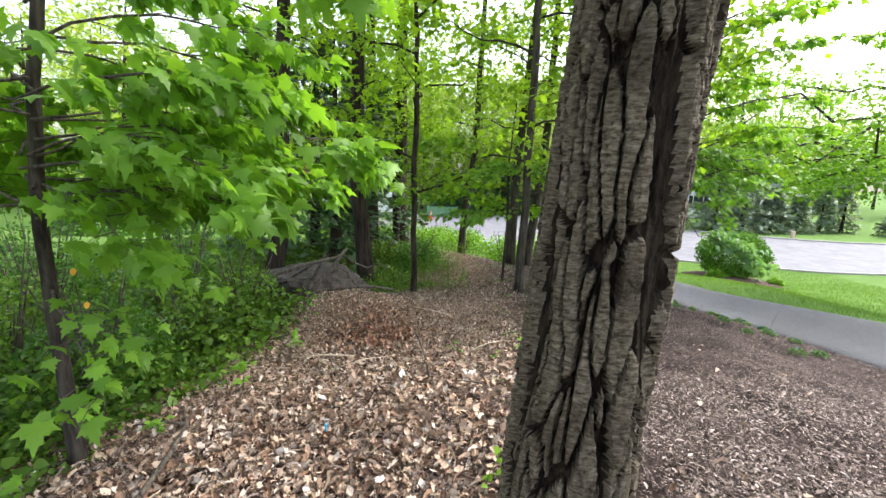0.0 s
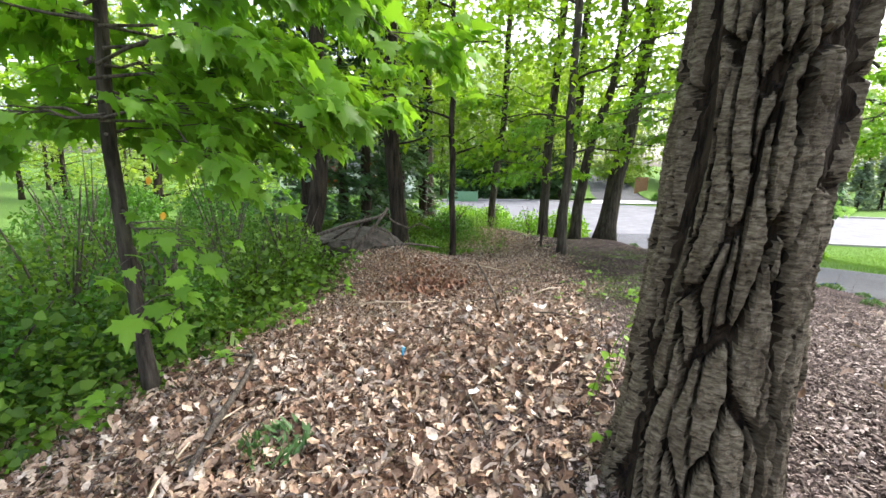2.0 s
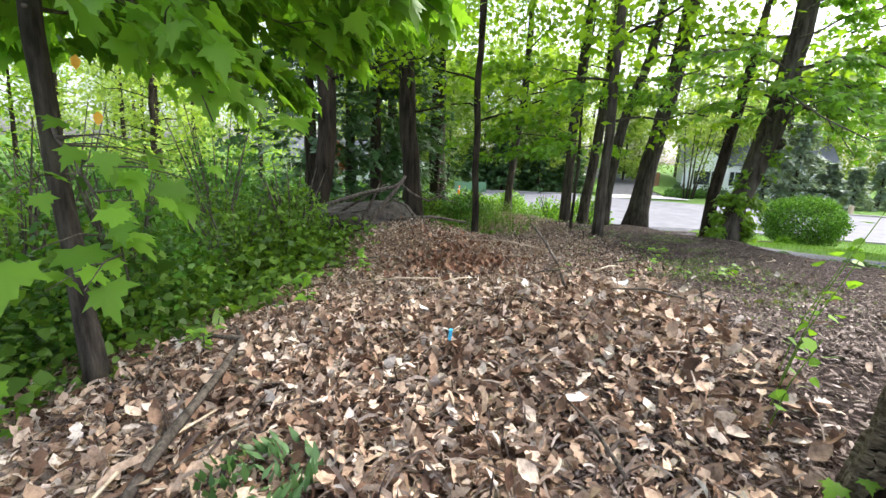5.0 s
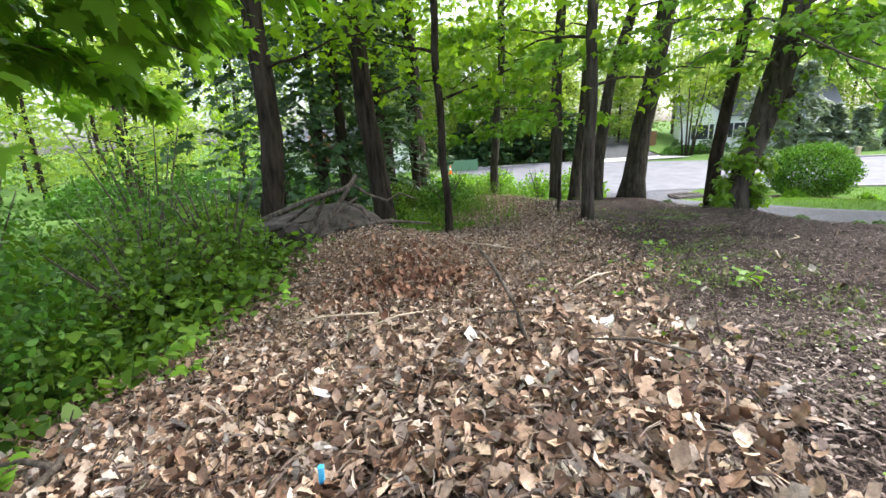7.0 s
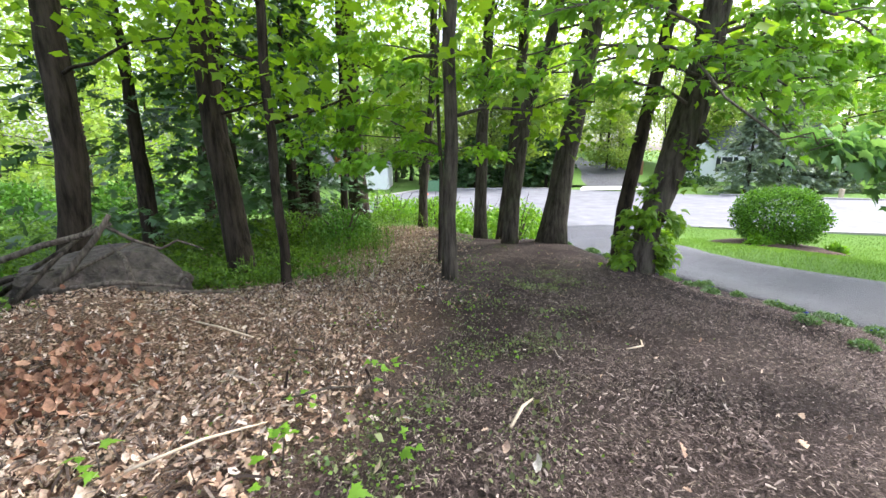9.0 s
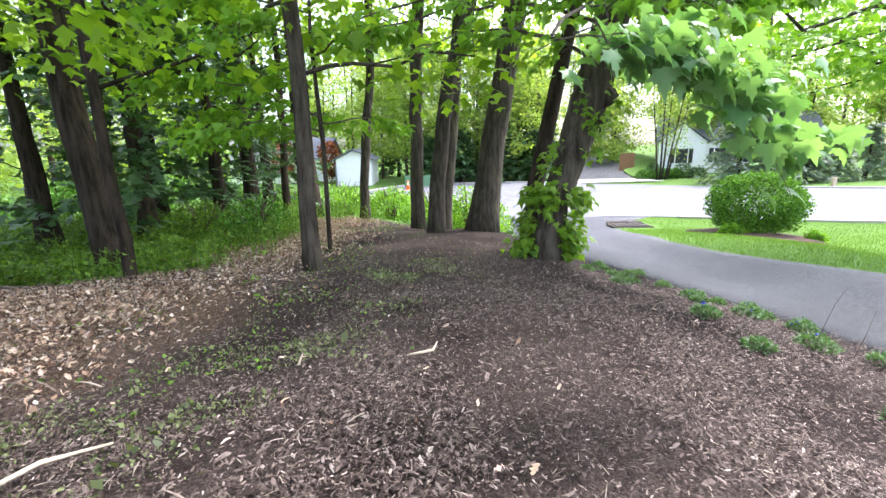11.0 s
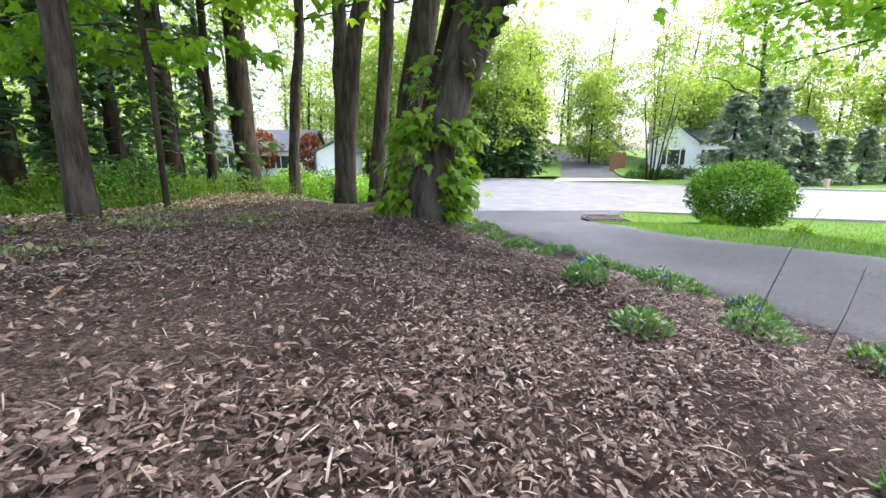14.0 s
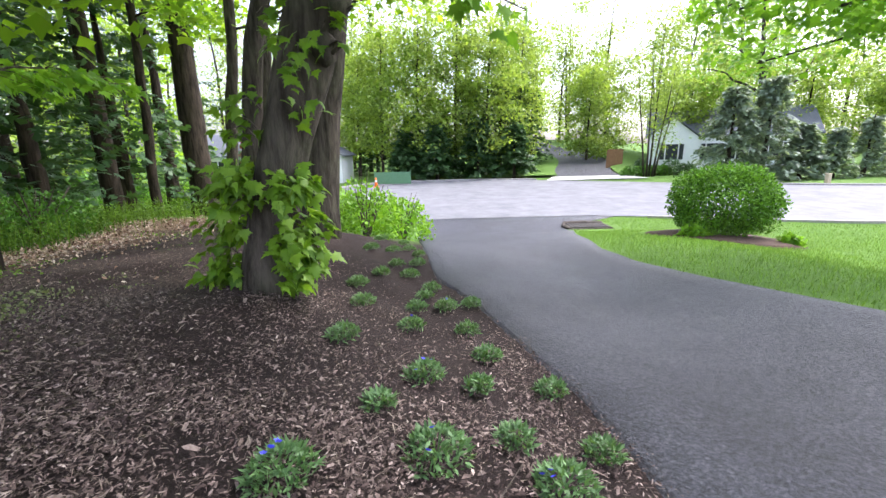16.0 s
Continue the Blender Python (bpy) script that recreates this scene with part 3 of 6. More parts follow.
for base, axis, radii, bark, first, seed, label in WOOD:
    tree("tree", base, axis, radii, bark, label, limbs=ring(np.arange(first, 8.0, 0.6), 1.9, 0.45, 0.024, seed), crown=(50, 40, 0.36), seed=seed,
         group="woodland trees", size=0.14, template=(LOBED, LOBED_FACES), flat=0.35, upper=(8, 1.7, 7.5, 12))

# the leaning tree by the drive, with a second stem behind it and leafy shoots on its trunk
LEAN = [(0, 0, 0), (0.02, 0, 0.25), (0.09, 0, 0.6), (0.19, 0, 0.9), (0.31, 0, 1.25), (0.43, 0.03, 1.6), (0.57, 0.06, 2.1), (0.70, 0.1, 2.8), (1.2, 0.2, 8)]
lean = tree("tree", (18.05, 26.52), LEAN, (0.175, 0.15, 0.142, 0.15, 0.165, 0.18, 0.175, 0.155, 0.09), BARK_SMOOTH, "leaning grey-brown tree wrapped in leafy maple shoots",
            limbs=ring(np.arange(2.7, 7, 0.6), 2.0, 0.4, 0.035, 31), crown=(70, 44, 0.36), seed=31, size=0.14, sides=26, flare=1.3, template=(LOBED, LOBED_FACES), flat=0.35, lump=0.03, upper=(16, 1.8, 7, 11))
v, f = tube([(-0.06, 0.42, -0.25), (0.02, 0.55, 0.7), (0.20, 0.68, 1.5), (0.46, 0.85, 2.6), (1.0, 1.3, 5)], (0.11, 0.095, 0.088, 0.08, 0.04), 10, 0.05, 5)
part("stem", mesh_of("stem", v, f, BARK_DARK, True), lean, "dark second stem")
for h, a in ((1.42, -20), (1.62, 15)):
    v, f = tube([(0, 0, 0), (0.06, 0, 0.01), (0.085, 0, 0.0), (0.07, 0, -0.005)], (0.09, 0.085, 0.06, 0.03), 14, 0.12, 8)
    knot = part("knot", mesh_of("knot", v, f, BARK_SMOOTH, True), lean, "swollen bark knot round an old branch scar")
    x = float(np.interp(h, [p[2] for p in LEAN], [p[0] for p in LEAN]))
    knot.matrix_basis = pose(x + 0.115, -0.03, h, 0, 0, a)


def shoot(parent, at, heading, count, seed, size=0.115, reach=0.2):
    """A leafy shoot on a trunk: a thin stem and drooping maple leaves."""
    r2 = np.random.default_rng(seed)
    d = np.array([math.cos(radians(heading)), math.sin(radians(heading)), 0])
    q = [np.array(at) + d * reach * k + np.array([0, 0, 0.06 * math.sin(k * 3)]) for k in np.linspace(0, 1, 5)]
    v, f = tube(q, np.linspace(0.006, 0.002, 5), 4)
    part("shoot", mesh_of("shoot", v, f, TWIG), parent)
    c = np.array(q)[r2.integers(1, 5, count)] + r2.normal(0, 1, (count, 3)) * np.array([0.05, 0.05, 0.045])
    yaw = radians(heading) - math.pi / 2 + r2.normal(0, 0.9, count)
    part("leaves", cloud("leaves", MAPLE, MAPLE_FACES, turns_of(yaw, r2.normal(-0.75, 0.35, count), r2.normal(0, 0.35, count), size * r2.uniform(0.6, 1.2, count)), c, LEAF_SHOOT), parent)


r3 = np.random.default_rng(77)
for k in range(40):
    h = r3.uniform(0.05, 0.78) if k < 28 else (0.95, 1.05, 1.1, 1.35, 1.5, 1.55, 1.75, 0.9, 1.0, 1.25, 1.4, 1.85)[k - 28]
    a = (r3.uniform(165, 250) if k % 2 else r3.uniform(292, 375)) if k < 28 else r3.uniform(190, 340)
    x = float(np.interp(h, [p[2] for p in LEAN], [p[0] for p in LEAN]))
    r = 0.158
    shoot(lean, (x + r * math.cos(radians(a)), r * math.sin(radians(a)), h), a, 26 if k < 28 else 11, 300 + k, 0.105 if k < 28 else 0.09, 0.15 if k < 28 else 0.14)

for k, (a, b, n) in enumerate([((0.62, 0.05, 2.0), (2.1, -0.5, 2.35), 210), ((0.7, 0.05, 2.2), (2.5, 0.3, 2.6), 210), ((0.8, 0.06, 2.4), (2.0, -1.0, 2.9), 200), ((0.9, 0.08, 2.7), (2.9, -0.3, 3.2), 230), ((0.8, 0.06, 2.5), (1.5, 1.0, 2.5), 170), ((0.6, 0.1, 3.2), (3.0, -0.4, 3.7), 220), ((0.62, 0.1, 3.6), (2.6, 0.6, 4.2), 220), ((0.62, 0.1, 4.0), (3.2, -1.0, 4.6), 240), ((0.65, 0.1, 4.4), (2.4, -0.2, 5.2), 220), ((0.65, 0.1, 4.8), (3.4, 0.4, 5.6), 220),
                          ((0.5, 0.06, 1.95), (-1.3, -0.5, 1.95), 150), ((0.5, 0.06, 2.3), (-1.9, -0.1, 2.15), 170), ((0.5, 0.06, 2.5), (-2.4, 0.5, 2.3), 170), ((0.55, 0.08, 2.7), (-1.6, -1.0, 2.6), 170), ((0.55, 0.0, 2.3), (0.45, -1.5, 1.75), 170), ((0.6, 0.0, 2.4), (0.9, -1.2, 1.8), 170), ((0.6, 0.0, 2.6), (1.3, -0.9, 1.9), 170), ((0.6, 0.0, 2.5), (0.0, -1.3, 1.85), 150), ((0.65, 0.0, 2.8), (0.9, -1.9, 2.05), 170), ((0.6, 0.0, 2.2), (1.35, -0.55, 1.4), 110)]):
    maple_branch(lean, a, b, 0.25, n, 330 + k, 0.13, 0.02, 0.45)

# the thick old trunk with furrowed bark
old = thing("tree", (14.41, 20.34, float(ground_z(14.41, 20.34))), "thick old tree with deeply furrowed grey-brown bark", "tree")
sides, rows = 220, 380
zz = np.concatenate([np.linspace(-0.3, 3.2, rows - 8), np.linspace(3.4, 9, 8)])
ang = np.arange(sides) * 2 * math.pi / sides
verts, plate = [], []
for z in zz:
    r0 = 0.199 * (1 + 0.32 * math.exp(-max(z, 0) / 0.4)) - 0.008 * max(z - 2, 0)
    for a in ang:
        # the furrows run up the trunk and lean a little round it
        b = a + 0.16 * z + 0.12 * noise.noise(Vector((math.cos(a) * 1.5, math.sin(a) * 1.5, z * 1.2)))
        c, s = math.cos(b), math.sin(b)
        w = 0.45 * noise.noise_vector(Vector((c * 2.2, s * 2.2, z * 3.2)))
        v = 0.06 * noise.noise_vector(Vector((c * 9, s * 9, z * 28)))
        d, at = noise.voronoi(Vector((c * 4.3 + w.x + v.x, s * 4.3 + w.y + v.y, z * 1.9 + w.z)))
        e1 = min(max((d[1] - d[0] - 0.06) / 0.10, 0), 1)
        d2, at2 = noise.voronoi(Vector((c * 6.5 + w.y, s * 6.5 + w.z, z * 9 + 7)))
        e2 = min(max((d2[1] - d2[0] - 0.03) / 0.06, 0), 1)
        step = 0.016 * noise.noise(at[0] * 7.3) + 0.010 * noise.noise(at2[0] * 5.1)
        gone = min(max(3.5 * (noise.noise(Vector((c * 2.6 + 5, s * 2.6, z * 0.9))) - 0.12), 0), 1)
        fine = noise.noise(Vector((c * 5, s * 5, z * 50)))
        rr = r0 + (1 - 0.75 * gone) * (0.058 * e1 ** 0.7 + 0.007 * e2 + step) + 0.004 * fine + 0.014 * noise.noise(Vector((c * 2, s * 2, z * 0.8)))
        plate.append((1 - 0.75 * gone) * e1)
        verts.append((rr * math.cos(a) + 0.075 * z, rr * math.sin(a) + 0.04 * z, z))
faces = [(i * sides + k, i * sides + (k + 1) % sides, (i + 1) * sides + (k + 1) % sides, (i + 1) * sides + k) for i in range(len(zz) - 1) for k in range(sides)]
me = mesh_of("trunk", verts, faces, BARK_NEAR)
# faces deep in the furrows take the bark with shade in its colour
me.materials.append(BARK_FURROW_SHADE)
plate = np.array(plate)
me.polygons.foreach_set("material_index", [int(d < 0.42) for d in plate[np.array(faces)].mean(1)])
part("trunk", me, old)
for k, (h, heading, length, rise, rr) in enumerate(ring(np.arange(3.6, 7.5, 0.6), 3.0, 0.8, 0.06, 41, 250, 95)):
    q = limb_points([(0, 0, 0), (0.67, 0.36, 9)], h, heading, length, rise, 4000 + k)
    v, f = tube(q, np.linspace(rr, rr * 0.25, 7), 6)
    part("branch", mesh_of("branch", v, f, BARK_NEAR, True), old)
    part("leaves", leaf_cloud("leaves", np.repeat(np.array(q[2:]), 3, 0) + np.random.default_rng(k).normal(0, 0.4, (15, 3)), 0.3, 22, 0.15, LEAF_TREE, 4100 + k, (LOBED, LOBED_FACES), 0.35), old)


# ---- young maple ----
YOUNG = [(0, 0, 0), (-0.06, 0, 0.8), (-0.11, 0, 1.7), (-0.08, 0, 2.6), (0.1, 0, 3.7), (0.2, 0, 6.5)]
young = tree("maple_sapling", (11.4, 21.6), YOUNG, (0.052, 0.045, 0.042, 0.038, 0.034, 0.015), BARK_GREY, "young maple with a thin stem and hanging lobed leaves", "tree", seed=51, flare=1.2, sides=12, wobble=0.004)
for k, (a, b, sag, n, sd) in enumerate([
    ((-0.05, 0, 2.5), (2.00, -0.25, 2.2), 0.35, 360, 61), ((-0.02, 0, 2.2), (1.52, -0.35, 1.75), 0.35, 280, 62), ((0.0, 0, 2.9), (1.52, 0.8, 3.0), 0.2, 110, 63),
    ((0.05, 0, 3.1), (2.08, -0.7, 3.0), 0.3, 220, 64), ((0.05, 0, 3.2), (-1.2, -0.9, 3.0), 0.1, 90, 65), ((-0.08, 0, 1.9), (-1.0, -0.5, 1.5), 0.15, 70, 66),
    ((0.1, 0, 3.6), (0.96, -1.4, 3.5), 0.2, 90, 67), ((-0.08, 0, 1.3), (0.60, -0.5, 0.75), 0.15, 34, 68), ((-0.08, 0, 2.4), (-0.9, 1.0, 2.4), 0.2, 80, 69),
    ((0.1, 0, 3.8), (1.84, 0.6, 4.0), 0.2, 110, 70), ((0.1, 0, 3.7), (-0.4, 1.6, 3.9), 0.2, 80, 71), ((0, 0, 2.4), (1.36, 1.4, 2.1), 0.3, 260, 72), ((0, 0, 2.3), (1.12, 0.75, 1.95), 0.3, 240, 73),
    ((0, 0, 2.0), (0.80, -0.2, 1.35), 0.2, 130, 74), ((0, 0, 2.7), (0.40, -1.1, 2.3), 0.2, 150, 75), ((0, 0, 3.3), (0.96, 1.9, 3.3), 0.3, 220, 76), ((0, 0, 2.6), (-1.4, 0.3, 2.3), 0.2, 160, 77),
    ((0, 0, 2.2), (-0.6, 2.0, 1.9), 0.2, 200, 78), ((0, 0, 2.4), (0.7, 2.6, 2.2), 0.2, 220, 79), ((0, 0, 2.6), (-1.5, 1.3, 2.4), 0.2, 200, 80), ((0, 0, 2.8), (0.2, 1.8, 2.6), 0.2, 200, 86), ((0, 0, 2.9), (1.5, 2.2, 2.7), 0.2, 200, 87),
    ((-0.08, 0, 1.9), (1.2, 0.75, 1.72), 0.15, 170, 88), ((-0.08, 0, 1.85), (0.7, 1.2, 1.62), 0.15, 170, 89), ((-0.08, 0, 2.0), (0.35, 0.9, 1.8), 0.12, 130, 96), ((-0.08, 0, 1.8), (-0.3, 2.2, 1.75), 0.15, 170, 97), ((-0.08, 0, 2.1), (1.7, 0.45, 1.95), 0.15, 150, 98), ((-0.08, 0, 1.9), (-1.3, 0.4, 1.7), 0.15, 130, 106), ((-0.08, 0, 2.2), (-1.0, 1.0, 2.1), 0.15, 150, 107),
    ((-0.08, 0, 2.4), (-1.7, 0.2, 2.4), 0.15, 140, 108), ((-0.08, 0, 2.0), (-1.5, 1.6, 1.8), 0.15, 140, 109)]):
    maple_branch(young, a, b, sag, n, sd, 0.17)

# maple limb that hangs low over the mulch, from the leaning tree
over = thing("maple_branch", (17.32, 23.78, 2.88), "low drooping maple branch with large lobed leaves over the mulch", "branch")
v, f = tube([(1.05, 2.62, 0.9), (0.75, 1.9, 0.65), (0.3, 0.9, 0.3), (0, 0, 0)], (0.018, 0.014, 0.010, 0.006), 7)
part("limb", mesh_of("limb", v, f, TWIG, True), over)
for a, b, sag, n, sd in [((0, 0, 0), (0.90, -0.02, -0.42), 0.14, 170, 81), ((0.34, -0.02, -0.02), (0.82, -0.14, -0.52), 0.06, 70, 82), ((0.10, 0.0, 0), (0.40, -0.10, -0.12), 0.03, 40, 83), ((0.2, 0, -0.02), (0.64, -0.08, -0.22), 0.04, 60, 84)]:
    maple_branch(over, a, b, sag, n, sd, 0.105, 0.004, 0.11, LEAF_OVER_SHEEN)

# leafy lower branches on the young straight tree
young2 = thing("maple_sapling", (15.6, 27.2, float(ground_z(15.6, 27.2))), "slender young maple with spreading low leafy branches", "tree", "young maples")
v, f = tube([(0, 0, -0.1), (0.03, 0, 1.2), (-0.02, 0.03, 2.4), (0.05, 0, 3.6)], (0.03, 0.027, 0.022, 0.012), 8, 0.04, 3)
part("trunk", mesh_of("trunk", v, f, BARK_GREY, True), young2)
for a, b, sag, n, sd in [((0, 0, 1.6), (-1.7, -0.5, 1.75), 0.25, 230, 91), ((0, 0, 1.9), (-1.2, 0.9, 2.0), 0.2, 170, 92), ((0, 0, 2.2), (1.1, -0.5, 2.2), 0.2, 150, 93), ((0, 0, 2.3), (-0.7, -1.0, 2.1), 0.2, 150, 94), ((0, 0, 2.6), (-1.8, 0.2, 2.7), 0.2, 190, 95), ((0, 0, 1.35), (-1.6, 0.3, 1.25), 0.15, 170, 101), ((0, 0, 1.4), (-0.9, -0.9, 1.35), 0.15, 150, 102), ((0, 0, 1.5), (0.9, 0.5, 1.45), 0.12, 110, 103), ((0, 0, 1.6), (-2.2, 1.0, 1.55), 0.15, 190, 104), ((0, 0, 1.55), (-0.4, 1.4, 1.5), 0.15, 150, 105)]:
    maple_branch(young2, a, b, sag, n, sd, 0.13, 0.012, 0.42)

# ---- hemlocks and other woods behind ----
def conifer(name, base, height, reach, mat, seed, label, first=0.5, layers=16, group="conifers", size=0.5, bark=BARK_DARK, per=10, sweep=-0.25, gaps=0.0, spray=(SPRAY, SPRAY_FACES)):
    top = thing(name, (base[0], base[1], float(ground_z(*base))), label, "conifer", group)
    part("trunk", trunk_mesh([(0, 0, 0), (0, 0, height)], (0.02 * height + 0.05, 0.02), bark, seed, 8), top)
    r2 = np.random.default_rng(seed)
    pts, yaw = [], []
    for k in range(layers):
        h = first + (height - first) * (k / layers) ** 0.9
        ln = reach * (1 - 0.85 * k / layers)
        for j in range(7):
            a = r2.uniform(0, 2 * math.pi)
            if r2.uniform() < gaps:
                continue
            for s in np.linspace(0.25, 1, per):
                pts.append((math.cos(a) * ln * s + r2.normal(0, 0.06), math.sin(a) * ln * s + r2.normal(0, 0.06), h + sweep * ln * s + r2.normal(0, 0.08)))
                yaw.append(a - math.pi / 2 + r2.normal(0, 0.7))
    pts, yaw = np.array(pts), np.array(yaw)
    n = len(pts)
    part("crown", cloud("crown", *spray, turns_of(yaw, r2.normal(-0.15, 0.35, n), r2.normal(0, 0.5, n), size * r2.uniform(0.6, 1.3, n)), pts, mat), top)
    return top


for k, (x, y, h, r) in enumerate([(10.6, 31.8, 6.5, 2.3), (11.2, 36.6, 8.0, 2.4), (8.6, 34.5, 7.0, 2.4), (11.6, 34.2, 6.0, 2.0), (11.6, 29.9, 6.0, 2.0), (10.2, 29.4, 6.0, 2.1), (12.3, 31.2, 5.5, 1.8)]):
    conifer("hemlock", (x, y), h, r, NEEDLE, 500 + k, "dark shaggy hemlock with drooping boughs", 1.0, 15, "hemlocks", 0.24, gaps=0.35, per=20)
for k, (x, y, h, r) in enumerate([(38.9, 52.3, 6.2, 2.5), (41.6, 52.6, 6.8, 2.5), (44.0, 52.3, 3.6, 1.5)]):
    conifer("spruce", (x, y), h, r, NEEDLE_BLUE, 520 + k, "blue-green spruce across the street", 0.3, 24, "spruces", 0.36, per=18, sweep=-0.1)
for k in range(8):
    x = 46.5 + 2.8 * k
    conifer("pine", (x, 52.5 + 0.9 * (k % 3) - 0.25 * k), 3.4 + 1.6 * ((k * 7) % 5) / 4, 1.3, NEEDLE_BLUE, 540 + k, "small green pine in a roadside row", 0.2, 16, "roadside pines", 0.34, per=12, spray=(TUFT, TUFT_FACES))
for k, (x, y, h, r) in enumerate([(25.0, 63.0, 9, 2.6), (26.8, 65.5, 10, 2.6), (22.5, 66, 9, 2.8), (19.5, 64.5, 6, 2.2), (16.8, 66, 6, 2.2), (13.0, 68, 7, 2.4), (29.0, 68, 8, 2.4), (19.2, 58.8, 4.6, 1.9), (22.6, 59.0, 5.0, 2.0), (25.6, 58.9, 4.4, 1.8), (16.6, 59.0, 4.0, 1.6)]):
    conifer("pine", (x, y), h, r, NEEDLE, 560 + k, "dark evergreen behind the street trees", 0.8, 15, "far evergreens", 0.5, per=14, spray=(TUFT, TUFT_FACES))

r4 = np.random.default_rng(12)
# tall thin woods on the skyline, open enough to let the sky through
for k in range(52):
    x, y = -42 + 2.6 * k + r4.uniform(-1.3, 1.3), 78 + r4.uniform(-7, 22)
    if 30 < x < 37 and y < 92:
        y += 20
    h = r4.uniform(15, 24)
    tree("tree", (x, y), [(0, 0, 0), (r4.uniform(-0.5, 0.5), 0, h * 0.5), (r4.uniform(-1.2, 1.2), 0, h)], (0.2, 0.15, 0.03), BARK_GREY, "tall thin far tree in young leaf",
         limbs=ring(np.arange(4, h, 1.6), 2.6, 1.8, 0.05, k + 100), crown=(60, 50, 0.8), leaf=LEAF_FAR, seed=k + 100, size=0.34, sides=6, group="skyline trees", template=(TUFT, TUFT_FACES), flat=0.7)
for k, (x, y) in enumerate([(28.5, 84), (30.8, 90), (33.0, 97), (35.4, 94), (37.6, 88), (40.2, 84), (42.8, 88), (47.5, 80), (51.0, 84)]):
    h = 13 + 1.3 * (k * 3 % 5)
    tree("tree", (x, y), [(0, 0, 0), (0.3 - 0.2 * (k % 3), 0, h * 0.5), (0.6 - 0.4 * (k % 4), 0, h)], (0.22, 0.16, 0.03), BARK_GREY, "tall thin far tree in young leaf",
         limbs=ring(np.arange(4, h, 1.2), 2.4, 2.2, 0.06, k + 160), crown=(44, 34, 0.8), leaf=LEAF_FAR, seed=k + 160, size=0.32, sides=6, group="skyline trees", template=(TUFT, TUFT_FACES), flat=0.7)
# leafy trees round the turning circle
for k, (x, y, h) in enumerate([(17.5, 60.5, 13), (20.8, 61.5, 14), (23.4, 60.2, 12), (14.2, 62.5, 13), (27.0, 64.5, 14), (11.5, 66, 11), (35.5, 70, 10), (39.0, 74, 12), (44, 66, 10), (49, 68, 11), (54, 64, 10), (59, 62, 10)]):
    tree("tree", (x, y), [(0, 0, 0), (0.1, 0, h * 0.5), (0.4, 0, h)], (0.15, 0.11, 0.03), BARK_GREY, "light green tree across the street", limbs=ring(np.arange(1.6, h * 0.95, 0.5), 2.3, 0.9, 0.035, k + 700),
         crown=(150, 50, 0.6), leaf=LEAF_FAR, seed=k + 700, size=0.30, sides=8, group="street trees", template=(TUFT, TUFT_FACES))
# woods to the left of the lawn
for k in range(30):
    x, y = -24 + 1.15 * k + r4.uniform(-0.8, 0.8), 38 + r4.uniform(0, 24)
    if x > 1:
        y = 69 + r4.uniform(0, 10)
    if k % 4 == 3:
        x, y = -3 - 0.5 * k, 22 + r4.uniform(0, 14)
    h = r4.uniform(8, 14)
    tree("tree", (x, y), [(0, 0, 0), (0.1, 0, h * 0.5), (0.4, 0, h)], (0.17, 0.12, 0.03), BARK_DARK, "woodland tree in young leaf beyond the lawn", limbs=ring(np.arange(0.9, h, 0.55), 2.4, 0.5, 0.035, k + 200),
         crown=(62, 26, 0.6), leaf=LEAF_FAR if k % 3 else LEAF_TREE, seed=k + 200, size=0.32, sides=7, group="left woods", template=(TUFT, TUFT_FACES))
# the big tree with bare forks over the far pines
tree("tree", (45.3, 58.0), [(0, 0, 0), (0.0, 0, 4.5), (-0.5, 0, 8), (-1.0, 0, 14)], (0.35, 0.3, 0.2, 0.06), BARK_GREY, "tall forked tree behind the spruces",
     limbs=[(4.6, 20, 5.5, 4.2, 0.16), (6.0, 170, 4.5, 2.2, 0.12), (7.0, 40, 4, 3, 0.1), (8.5, 150, 3.5, 2, 0.08), (9.5, 0, 3, 2, 0.08)], crown=(46, 26, 0.7), leaf=LEAF_BRIGHT, seed=761, size=0.3, sides=10, template=(TUFT, TUFT_FACES))
# slender tree with several stems before the white house
birch = thing("tree", (36.2, 57.6, float(ground_z(36.2, 57.6))), "slender pale tree with several thin stems before the white house", "tree")
tips = []
for k, (dx, dy, h) in enumerate([(-1.3, 0.2, 8.0), (-0.5, -0.3, 9.0), (0.5, 0.3, 9.4), (1.3, -0.2, 8.2), (2.0, 0.2, 7.0)]):
    q = [(0.25 * dx, 0.2 * dy, -0.1), (0.45 * dx, 0.4 * dy, 0.3 * h), (0.75 * dx, 0.8 * dy, 0.65 * h), (dx, dy, h)]
    v, f = tube(q, (0.09, 0.07, 0.045, 0.015), 7, 0.04, k)
    part("stem", mesh_of("stem", v, f, BARK_GREY, True), birch)
    tips += [np.array(q[1]) * (1 - w) + np.array(q[3]) * w for w in (0.15, 0.35, 0.55, 0.7, 0.85, 1.0)]
r4b = np.random.default_rng(790)
tips = np.repeat(np.array(tips), 4, 0)
part("crown", leaf_cloud("crown", tips + r4b.normal(0, 0.55, tips.shape), 0.45, 22, 0.20, LEAF_FAR, 791, (TUFT, TUFT_FACES), 0.8), birch)
